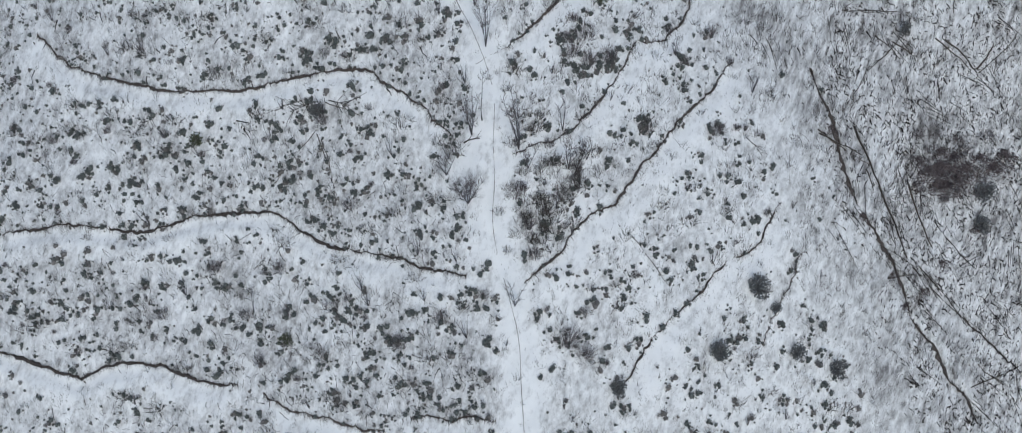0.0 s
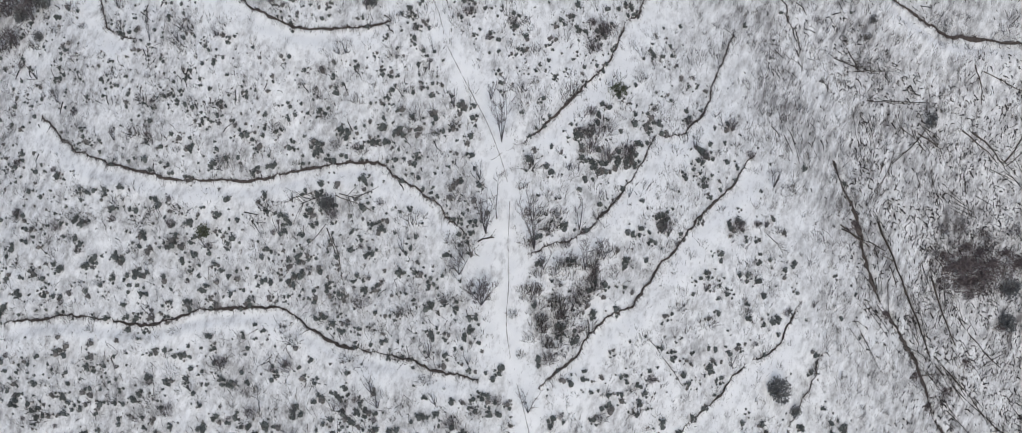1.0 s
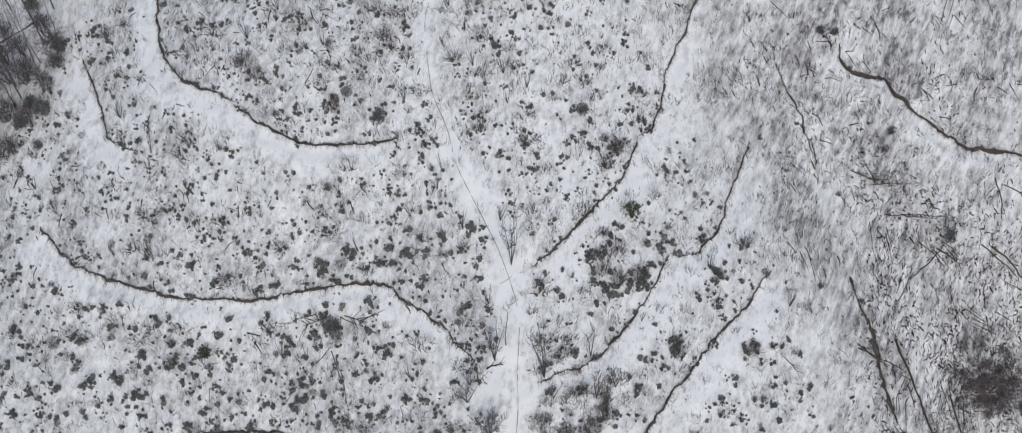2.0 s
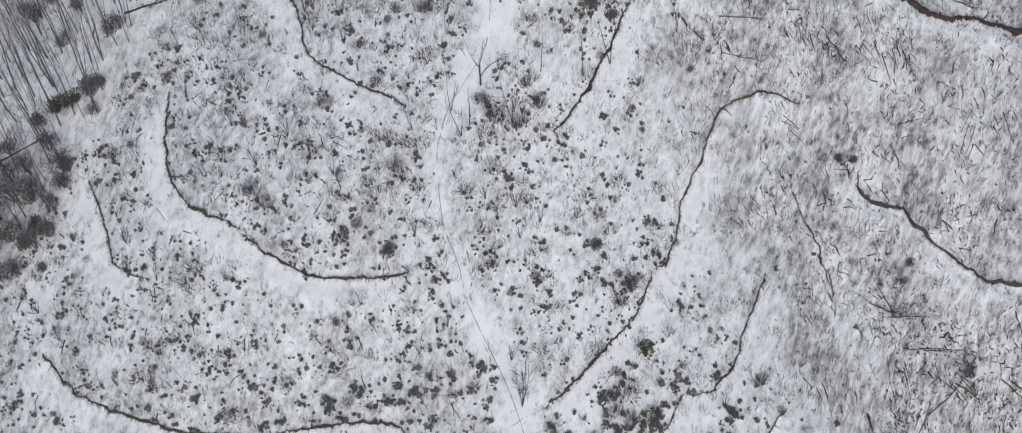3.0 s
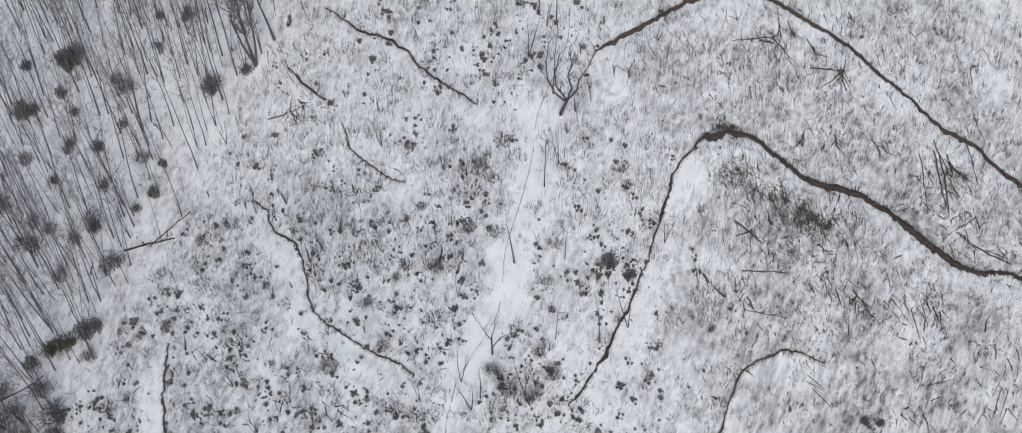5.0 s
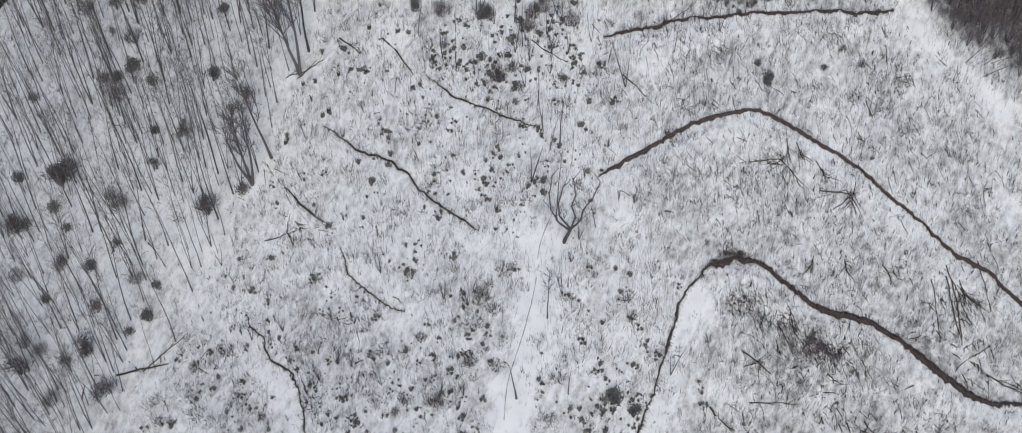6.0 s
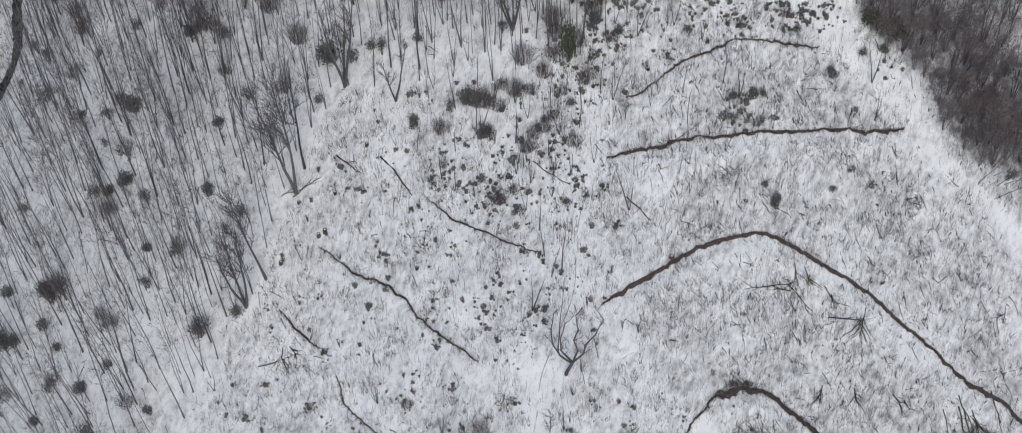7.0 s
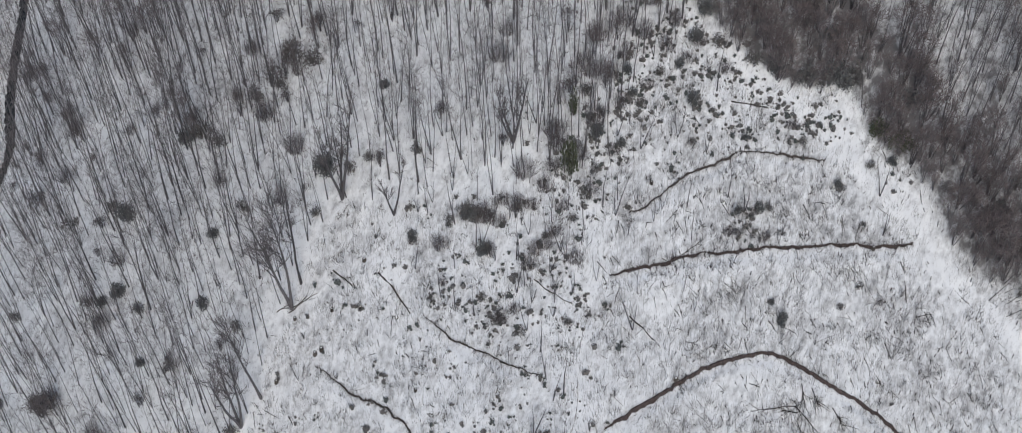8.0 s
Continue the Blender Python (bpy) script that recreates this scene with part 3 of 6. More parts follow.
def tree_meshes(seed, height, radius, forks=1, low=0.55, limbs=9, reach=1.9, single=False, spread=1.0):
    """Trunk, limbs and twigs of one bare tree, rooted at the origin."""
    rng = random.Random(seed)
    trunk, crowns, twigs, sprays = Soup(), [Soup()], Soup(), [Soup()]
    for fork in range(forks):
        lean = Vector((rng.uniform(-0.05, 0.05), rng.uniform(-0.05, 0.05), 1))
        if forks > 1:
            a = 2 * math.pi * fork / forks + rng.uniform(-0.4, 0.4)
            lean += Vector((math.cos(a), math.sin(a), 0)) * rng.uniform(0.2, 0.42) * (spread if single else 0.2)
        pts, p, d = [Vector((0, 0, -0.5))], Vector((0, 0, 0)), lean.normalized()
        steps = 8 if single else 6
        hh = height * (1 if fork == 0 else rng.uniform(0.7, 0.95))
        for i in range(steps + 1):
            pts.append(p.copy())
            bend = 0.09 if single else 0.062
            d = (d + Vector((rng.uniform(-bend, bend), rng.uniform(-bend, bend), 0.05))).normalized()
            p = p + d * hh / steps
        radii = [radius * 1.5, radius * 1.25] + [radius * (1 - (0.8 if single else 0.88) * i / steps) for i in range(1, steps + 1)]
        trunk.tube(pts, radii, 6 if single else 5, single)
        for i in range(limbs):
            f = rng.uniform(low, 0.98)
            k = f * steps
            a, b = pts[1 + int(k)], pts[min(2 + int(k), steps + 1)]
            at = a.lerp(b, k - int(k))
            ang = rng.uniform(0, 2 * math.pi)
            heading = Vector((math.cos(ang), math.sin(ang), rng.uniform(0.9, 2.0) if single else rng.uniform(0.5, 1.4)))
            if single and crowns[-1].v:
                crowns.append(Soup())
                sprays.append(Soup())
            length = reach * rng.uniform(0.6, 1.2) * (1.25 - 0.6 * f)
            if single:
                limb(crowns[-1], sprays[-1], at, heading, length, radius * 0.38 * (1.2 - 0.7 * f), rng, 1 if reach > 1.5 else 0)
            else:
                slight_limb(crowns[0], twigs, at, heading, length * 1.15, radius * 0.21 * (1.2 - 0.7 * f), rng)
    if single:
        return trunk.mesh("trunk", BARK, True), [(c.mesh("limb", BARK), t.mesh("twig_spray", TWIGS)) for c, t in zip(crowns, sprays)], None, None
    limbs_made = [crowns[0].mesh("crown", BARK)]
    return trunk.mesh("trunk", BARK, True), limbs_made, twigs.mesh("twigs", TWIGS), (trunk, crowns[0], twigs)


def make_tree(meshes, label, category="tree", group=""):
    root = thing("tree", label, category, group)
    part("trunk", meshes[0], root)
    if meshes[2] is None:
        for me, spray in meshes[1]:
            tagged(part("twig_spray", spray, part("limb", me, root)), kind="stuff")
        return root
    tagged(part("crown", meshes[1][0], root), kind="stuff")
    tagged(part("twig_spray", meshes[2], root), kind="stuff")
    return root


def stand(ob, x, y, turn=0.0, size=1.0, lean=(0, 0), sink=0.0):
    ob.matrix_basis = pose(x, y, ground_z(x, y) - sink, lean[0], lean[1], turn) @ Matrix.Scale(size, 4)
    return ob


# single trees in the clearing and at the wood's edge
def special(seed, x, y, height, radius, label, forks=1, low=0.4, limbs=10, reach=1.8, lean=(0, 0), turn=0, spread=1.0):
    ms = tree_meshes(seed, height, radius, forks, low, limbs, reach, True, spread)
    return stand(make_tree(ms, label), x, y, turn, 1.0, lean)


def lyre_tree(x, y, label, trunk_way, girth, ways):
    """A bare tree with a given trunk and limbs that rise from it in given bends."""
    rng = random.Random(int(x * 10 + y))
    random.seed(101)
    root = thing("tree", label, "tree")
    trunk = Soup()
    n = len(trunk_way)
    trunk.tube(trunk_way, [girth * (1.25 - 0.4 * i / n) for i in range(n)], 8)
    part("trunk", trunk.mesh("trunk", BARK, True), root)
    for way in ways:
        pts = [Vector(p) for p in way]
        fine = [pts[i].lerp(pts[i + 1], f) + Vector((rng.uniform(-0.06, 0.06), rng.uniform(-0.06, 0.06), 0)) for i in range(len(pts) - 1) for f in (0, 0.5)] + [pts[-1]]
        s, twigs, m = Soup(), Soup(), len(fine)
        s.tube(fine, [girth * 0.7 * (1 - 0.75 * i / m) for i in range(m)], 6)
        for i in range(2, m):
            out = Vector((rng.uniform(-0.8, 0.8), rng.uniform(-0.6, 0.6), rng.uniform(0.7, 1.2))).normalized()
            tip = fine[i] + out * rng.uniform(0.8, 2.0)
            s.tube([fine[i], fine[i].lerp(tip, 0.5) + Vector((0.05, 0, 0.05)), tip], [girth * 0.24, girth * 0.16, girth * 0.06], 4)
            for _ in range(4):
                q = fine[i].lerp(tip, rng.random())
                twigs.blade(q, q + Vector((rng.uniform(-0.6, 0.6), rng.uniform(-0.6, 0.6), rng.uniform(0.2, 0.9))), 0.04)
        bough = part("limb", s.mesh("limb", BARK, True), root)
        tagged(part("twig_spray", twigs.mesh("twig_spray", TWIGS), bough), kind="stuff")
    return stand(root, x, y)


lyre_tree(4.0, 64.3, "forked bare tree with crooked limbs on the snowy spine", [(-0.25, 0, -0.5), (-0.1, 0, 0.4), (0.3, 0.1, 1.3), (0.5, 0.1, 2.0)], 0.17,
          [[(0.4, 0.1, 1.6), (-0.8, 0.2, 2.9), (-1.5, 0.3, 4.6), (-1.7, 0.2, 7.0), (-1.5, 0.0, 9.8)],
           [(0.45, 0.1, 1.9), (0.1, -0.3, 3.0), (-0.7, -0.4, 4.4), (-0.8, -0.3, 6.2), (-0.4, -0.2, 8.4)],
           [(0.5, 0.1, 1.9), (1.0, 0.4, 3.3), (0.6, 0.6, 4.8), (0.9, 0.6, 6.4), (0.7, 0.7, 8.6)],
           [(0.5, 0.1, 1.9), (1.5, 0.0, 3.4), (1.6, -0.1, 4.8), (2.5, -0.1, 6.4), (3.3, 0.0, 8.8)]])
lyre_tree(-4.1, 41.2, "small bare forked tree beside the footpath", [(0, 0, -0.4), (0.05, 0, 1.0), (0.0, 0, 1.9), (0.05, 0, 2.7)], 0.085,
          [[(0, 0, 2.4), (-0.5, 0, 3.4), (-1.0, 0.1, 4.6)], [(0, 0, 2.7), (0.3, 0.1, 3.8), (0.5, 0, 5.8)], [(0, 0, 1.0), (0.5, 0.1, 1.9), (1.3, 0.1, 2.8), (2.6, 0.2, 3.4)]])
special(103, -1.6, 49.7, 6.8, 0.1, "leaning bare dead stem over the snow", 1, 0.9, 1, 0.6, (0, -8))
special(104, -1.3, 11.4, 8.6, 0.036, "clump of slender bare stems at a path fork", 7, 0.3, 6, 1.4, spread=0.45)
special(105, -24.8, 85.6, 16.0, 0.19, "tall broad bare tree at the wood edge", 2, 0.3, 22, 4.4, (0, -3), 0, 0.35)
special(106, -23.8, 87.8, 14.0, 0.15, "slender bare tree at the wood edge", 1, 0.4, 9, 2.0)
special(107, -28.0, 77.7, 12.0, 0.16, "bare tree leaning out from the wood edge", 1, 0.35, 20, 3.2, (0, -12))
special(108, -30.1, 75.3, 12.0, 0.17, "bare tree with spreading limbs at the wood edge", 3, 0.3, 12, 3.0)
special(109, -19.3, 95.2, 13.0, 0.18, "bare tree with a forked trunk beside dark evergreens", 3, 0.35, 12, 2.8)
special(110, -13.6, 92.8, 8.0, 0.12, "small crooked bare tree at the wood edge", 2, 0.35, 8, 1.6)
special(111, -0.6, 98.2, 9.0, 0.17, "bare tree with a broad fan of limbs in open snow", 3, 0.35, 9, 2.0)
special(112, 3.1, 66.4, 10.0, 0.07, "thin straight bare pole beside the forked tree", 1, 0.7, 4, 0.8)
special(113, 1.8, 57.0, 8.0, 0.07, "slender bare tree standing in the snow", 1, 0.5, 9, 1.5)
special(114, -3.5, 3.3, 6.6, 0.05, "clump of bare brown stems beside the white spine", 7, 0.25, 6, 1.2, spread=0.5)
special(115, -2.3, 4.5, 7.0, 0.055, "thin crooked bare pole beside the footpath", 1, 0.4, 7, 1.2)
special(116, 6.1, 3.7, 4.6, 0.055, "slender bare tree on a cut bank", 2, 0.35, 6, 1.2, spread=0.4)
special(117, 6.4, 0.1, 5.0, 0.06, "thin bare tree above brown brush", 2, 0.3, 8, 1.5, spread=0.6)
special(118, -4.4, -2.9, 4.0, 0.06, "low crooked bare tree with limbs fanned over snow", 6, 0.2, 6, 1.6, spread=1.3)
special(119, -0.4, -12.5, 4.4, 0.045, "low bare tree on the white spine", 3, 0.2, 6, 1.2, spread=0.7)
special(120, 1.3, 1.5, 8.6, 0.05, "clump of slender bare stems beside the spine", 5, 0.2, 9, 1.3, spread=0.3)
special(121, 2.1, -0.3, 3.6, 0.045, "small bare sapling clump beside the spine", 4, 0.3, 4, 0.9, spread=0.7)
special(122, -6.5, 0.1, 3.4, 0.055, "low crooked bare tree beside the spine", 4, 0.2, 6, 1.5, spread=1.2)
special(123, 4.7, -3.7, 3.6, 0.05, "small bare tree among brown brush", 2, 0.3, 6, 1.2, spread=0.5)
special(124, 8.4, 1.2, 3.2, 0.05, "small bare tree among brown brush", 3, 0.3, 6, 1.4, spread=0.8)

# the wood: many slender bare trees
VARIANTS = [tree_meshes(200 + i, random.Random(i).uniform(11.5, 17.5), random.Random(i + 50).uniform(0.040, 0.072), 1 if i % 5 else 2, 0.55, 11, 1.6) for i in range(9)]
VARIANTS += [tree_meshes(240 + i, 12.5 + 1.5 * i, 0.075, 2, 0.42, 19, 2.5) for i in range(3)]


def scatter(n, box, chance, gap, seed):
    """Random places in a box, kept by chance(x, y), no two closer than gap."""
    rng = np.random.default_rng(seed)
    x, y = rng.uniform(box[0], box[1], n), rng.uniform(box[2], box[3], n)
    keep = rng.random(n) < chance(x, y)
    out, cells = [], {}
    for a, b in zip(x[keep], y[keep]):
        c = (int(a // gap), int(b // gap)) if gap else None
        if gap and any((a - p) ** 2 + (b - q) ** 2 < gap * gap for i in (-1, 0, 1) for j in (-1, 0, 1) for p, q in cells.get((c[0] + i, c[1] + j), ())):
            continue
        if gap:
            cells.setdefault(c, []).append((a, b))
        out.append((a, b))
    return out


def wood_chance(x, y):
    left = (y > wood_edge(x) + 0.5) & (x < 19) & (verge_side(x, y) < 3)
    thin = np.clip((y - wood_edge(x)) / 4, 0.35, 1)
    right = (verge_side(x, y) >= 5.5 + 0.09 * x) & (x > 12)
    creek = np.abs(x + 64) < 1.6
    depth = np.interp(y, [40, 56, 64, 82, 90, 104, 116], [0.50, 0.48, 0.44, 0.47, 0.58, 0.68, 0.80])
    depth = np.where((x > -9) & (x < 11) & (y < 114), 0.85, depth * np.interp(x, [-55, -35], [0.9, 1.02]))
    return np.where(left, thin * depth, np.where(right, 0.95, 0.0)) * ~creek


spots = scatter(13200, (-73, 68, 26, 140), wood_chance, 1.0, 7)
zs = surface([p[0] for p in spots], [p[1] for p in spots])
order = sorted(range(len(spots)), key=lambda i: (spots[i][0] + 28) ** 2 + 0.7 * (spots[i][1] - 84) ** 2)
rng = random.Random(8)
far_trunk, far_limb, far_twig = Soup(), Soup(), Soup()
firsts = {}
for rank, i in enumerate(order):
    (x, y), k = spots[i], rng.randrange(9)
    if rng.random() < (0.16 if y > 88 and x < -4 else 0.05):
        k = 9 + rng.randrange(3)
    m = pose(x, y, zs[i], rng.uniform(-3, 3), rng.uniform(-3.5, 3.5), rng.uniform(0, 360)) @ Matrix.Scale(rng.uniform(0.75, 1.15), 4)
    if rank < 300:
        if k not in firsts:
            firsts[k] = make_tree(VARIANTS[k], "slender bare deciduous tree standing in snowy wood", "tree", "trees of the wood")
            firsts[k].matrix_basis = m
        else:
            made = copy_thing(firsts[k], Matrix.Identity(4))
            made.matrix_basis = m
    else:
        for soup, src in zip((far_trunk, far_limb, far_twig), VARIANTS[k][3]):
            soup.add(src.v, src.f, m)
woods = thing("woodland", "more slender bare trees filling the snowy wood", "woodland", kind="stuff")
part("trunks", far_trunk.mesh("trunks", BARK, True), woods)
part("limbs", far_limb.mesh("limbs", BARK), woods)
part("twigs", far_twig.mesh("twigs", TWIGS), woods)


# ---- bushes ----
def shrub_chance(x, y):
    lift, bare = fields(x, y)
    spine = np.interp(y, SPINE[:, 1], SPINE[:, 0])
    left = (x < spine - 1.5) & (y < wood_edge(x) - 1)
    right = (x > spine + 1.5) & (x < right_edge(y))
    d = np.where(left, 0.92, np.where(right, np.interp(y, [10, 16, 34], [0.44, 0.62, 0.6]), 0.03))
    d = d * np.clip(1 - (y - 52) / 10, 0.20, 1) * np.interp(y, [16, 36], [1.0, 0.52])
    d = np.where((x > -12) & (x < 9) & (y > 78) & (y < 104), 0.20, d)
    d = np.where((x > 7) & (x < 34) & (y > 98) & (verge_side(x, y) < 0), 0.60, d)
    d = np.where((x < -22) & (y < -3), d * 0.6, d)
    clump = np.clip(0.52 + 0.65 * patchy(x, y, 8, 11) + 1.0 * patchy(x, y, 2.6, 12), 0.03, 1.9)
    return d * clump * np.clip(1 - 1.25 * bare, 0, 1) * (y < wood_edge(x) + np.where(x > 0, 8, 1))


def brush_mesh(seed, radius, height, count, mat, leafy=0.0, fine=1.0):
    """A dome of twigs, with leaves on some: the mesh of the stems, and of the foliage if there is any."""
    rng = random.Random(seed)
    random.seed(seed)
    s, leaves = Soup(), Soup()
    for _ in range(count):
        a, r = rng.uniform(0, 2 * math.pi), radius * math.sqrt(rng.random())
        lean = rng.uniform(0.3, 1.0)
        root = Vector((math.cos(a) * r * 0.5, math.sin(a) * r * 0.5, -0.1))
        tip = Vector((math.cos(a) * r * lean * 1.1 + rng.uniform(-0.2, 0.2) * radius, math.sin(a) * r * lean * 1.1 + rng.uniform(-0.2, 0.2) * radius, height * rng.uniform(0.35, 1.0) * (1 - 0.55 * (r / radius) ** 2)))
        if rng.random() < leafy:
            mid = root.lerp(tip, rng.uniform(0.5, 1.0))
            leaves.leaf(mid, Vector((rng.uniform(-1, 1), rng.uniform(-1, 1), rng.uniform(-0.4, 0.5))).normalized() * rng.uniform(0.14, 0.28) * max(1, radius * 0.8), rng.uniform(0.08, 0.15) * max(1, radius * 0.8))
        else:
            s.blade(root, tip, rng.uniform(0.03, 0.06) * fine)
            mid = root.lerp(tip, 0.6)
            s.blade(mid, mid + Vector((rng.uniform(-0.5, 0.5), rng.uniform(-0.5, 0.5), rng.uniform(0, 0.5))) * radius * 0.5, 0.03 * fine)
    if not leafy:
        return (s.mesh("bush", mat),)
    return s.mesh("stems", TWIGS), leaves.mesh("foliage", mat)


TWIGGY = [brush_mesh(300 + i, 1.0, 1.3, 110, TWIGS) for i in range(3)]
HAZY = [brush_mesh(360 + i, 1.0, 1.5, 170, TWIGS, fine=0.55) for i in range(3)]
FAINT = [brush_mesh(350 + i, 1.0, 0.9, 60, WEED) for i in range(3)]


def dome_mesh(seed, mat, count):
    """A rounded leafy bush of a few lobes: the mesh of its stems, and of its foliage."""
    rng = random.Random(seed)
    random.seed(seed)
    stems, leaves = Soup(), Soup()
    lobes = [(0, 0, 0.62)] + [(rng.uniform(-0.45, 0.45), rng.uniform(-0.45, 0.45), rng.uniform(0.3, 0.5)) for _ in range(3)]
    for cx, cy, r in lobes:
        for _ in range(4):
            stems.blade((cx * 0.3, cy * 0.3, -0.1), (cx + rng.uniform(-0.3, 0.3), cy + rng.uniform(-0.3, 0.3), r * 2.2), 0.05)
        for _ in range(int(count * r)):
            a, u = rng.uniform(0, 2 * math.pi), rng.uniform(-0.6, 1.0)
            q, deep = math.sqrt(1 - u * u), rng.uniform(0.5, 1.12)
            out = Vector((math.cos(a) * q, math.sin(a) * q, u))
            mid = Vector((cx, cy, r * 0.85)) + Vector((out.x, out.y, out.z * 1.25)) * r * deep
            leaves.leaf(mid, (out + Vector((rng.uniform(-0.8, 0.8), rng.uniform(-0.8, 0.8), rng.uniform(-0.3, 0.8)))).normalized() * rng.uniform(0.11, 0.22), rng.uniform(0.08, 0.14))
    return stems.mesh("stems", TWIGS), leaves.mesh("foliage", mat)


EVERGREEN = [dome_mesh(310 + i, DUSKY, 330) for i in range(4)]
GREYBUSH = [dome_mesh(370 + i, FADED, 150) for i in range(3)]
GREENISH = [dome_mesh(320 + i, GREEN, 200) for i in range(2)]


NAMES = {id(TWIGGY): "brushy_shrub", id(FAINT): "leafless_shrub", id(GREYBUSH): "dead_leaved_bush", id(HAZY): "brushy_bush", id(EVERGREEN): "evergreen_bush", id(GREENISH): "holly_bush"}


def bush(meshes, x, y, size, label, k=0, category="bush", group="", tall=1.0):
    name = NAMES.get(id(meshes), "bush")
    made = meshes[k % len(meshes)]
    if name == "felled_brush":
        ob = thing(name, label, category, group)
        tagged(part("twig_tangle", made[0], ob), kind="stuff")
    elif len(made) == 1:
        ob = tagged(new(name, made[0]), label, category, group)
    else:
        ob = thing(name, label, category, group)
        tagged(part("stem_tangle", made[0], ob), kind="stuff")
        tagged(part("twig_crown" if name in ("thicket_bush", "understory_bush", "brown_bush") else "foliage", made[1], ob), kind="stuff")
    ob.matrix_basis = pose(x, y, ground_z(x, y), 0, 0, (k * 77) % 360) @ Matrix.Diagonal((size, size, size * tall, 1))
    return ob


for k, (x, y, s) in enumerate([(-21.2, 98.3, 2.0), (-18.4, 97.6, 1.2), (-34.8, 87.4, 1.1), (-48.9, 90.3, 1.2), (-45.0, 90.4, 1.5), (-42.3, 88.2, 1.1), (-47.0, 90.0, 1.0), (-38.4, 81.9, 1.0), (-41.9, 83.0, 0.9), (-30.8, 84.3, 1.1), (-33.9, 94.1, 1.0), (-58.6, 91.9, 1.1), (-44.7, 98.4, 1.8), (-30.7, 96.2, 1.1), (-14.6, 105.4, 1.0), (-22.2, 94.1, 0.9), (-54.8, 82.1, 1.1), (-52.6, 75.2, 1.0), (-49.1, 70.4, 1.2), (-57.2, 104.3, 1.6), (-37.5, 104.8, 1.7), (-29.4, 107.1, 1.3), (-26.8, 108.1, 2.0), (-25.0, 110.0, 2.2), (-22.6, 109.4, 1.6), (-35.4, 104.6, 1.8), (-34.0, 103.4, 1.4), (-46.4, 99.5, 1.2), (-52.0, 99.5, 1.4), (-16.2, 98.6, 0.9), (-11.1, 98.5, 1.0), (-7.6, 91.1, 0.9), (-5.8, 91.4, 1.3)]):
    if k >= 22 or k % 2:
        bush(GREYBUSH, x, y, s, "round grey dead-leaved bush beneath bare trees", k, group="grey bushes in the wood", tall=1.2)
    else:
        bush(EVERGREEN, x, y, s, "round dark evergreen bush beneath bare trees", k, group="evergreen bushes in the wood")
for k, (x, y, s) in enumerate([(13.4, 101.2, 1.0), (12.5, 102.2, 0.9), (18.9, 101.5, 1.0), (18.5, 97.8, 0.7), (8.4, 98.4, 1.2), (11.9, 104.4, 0.9), (15.5, 104.3, 0.9), (17.7, 104.9, 0.8), (10.9, 97.4, 0.8), (7.6, 102.5, 1.2), (31.2, 103.2, 1.5), (34.0, 103.1, 1.7), (25.6, 105.1, 1.4), (28.0, 104.4, 1.2), (35.4, 102.6, 1.3), (37.7, 95.7, 0.8), (34.0, 94.0, 0.7), (24.3, 98.1, 0.7), (30.6, 97.8, 0.8), (25.3, 91.6, 0.8), (23.0, 91.3, 0.7), (22.0, 106.8, 1.3), (19.5, 107.4, 1.2), (47.7, 19.5, 1.0), (41.2, 27.7, 0.8), (42.1, 29.3, 0.7)]):
    bush(EVERGREEN if k % 3 else GREYBUSH, x, y, s, "dark evergreen bush on the snowy crown of the slope" if k % 3 else "grey dead-leaved bush on the snowy crown of the slope", k, group="evergreen bushes on the crown", tall=1.0 + 0.25 * (k % 3))
for k, (x, y, s) in enumerate([(-3.9, 91.1, 2.0), (-2.3, 90.4, 1.4), (-0.5, 91.9, 1.6), (1.2, 91.8, 1.3), (0.5, 95.0, 2.0), (2.6, 93.5, 1.5), (3.5, 89.0, 1.4), (5.6, 86.5, 1.4), (-3.4, 87.7, 1.2), (1.4, 87.5, 1.5), (0.6, 86.0, 1.4), (-8.6, 89.0, 1.4), (6.6, 96.5, 1.6), (7.5, 93.2, 1.2), (4.2, 97.5, 1.6), (3.6, 95.4, 1.5), (8.4, 99.6, 1.6), (10.0, 104.0, 1.8), (12.0, 106.2, 1.8), (14.0, 108.2, 2.0), (16.4, 106.8, 1.6), (17.6, 109.2, 1.8), (12.0, 109.4, 1.8), (9.0, 108.0, 1.8), (20.0, 107.2, 1.6), (15.0, 111.4, 1.8), (11.0, 101.4, 1.5), (7.4, 105.6, 1.7)]):
    bush(HAZY, x, y, s, "fuzzy grey leafless brush on the crown of the slope", k, group="brush on the crown", tall=1.0 + 0.2 * (k % 3))
for k, (x, y, s) in enumerate([(-4.4, 91.3, 1.1), (-3.2, 90.9, 1.0), (-0.3, 91.6, 0.8), (5.4, 90.2, 0.8), (6.8, 92.4, 0.9), (-3.4, 88.0, 0.8), (5.0, 96.0, 1.0), (8.0, 95.0, 0.8), (2.4, 88.6, 0.7)]):
    bush(GREYBUSH, x, y, s, "grey dead-leaved bush on the crown of the slope", k, group="brush on the crown", tall=1.2)
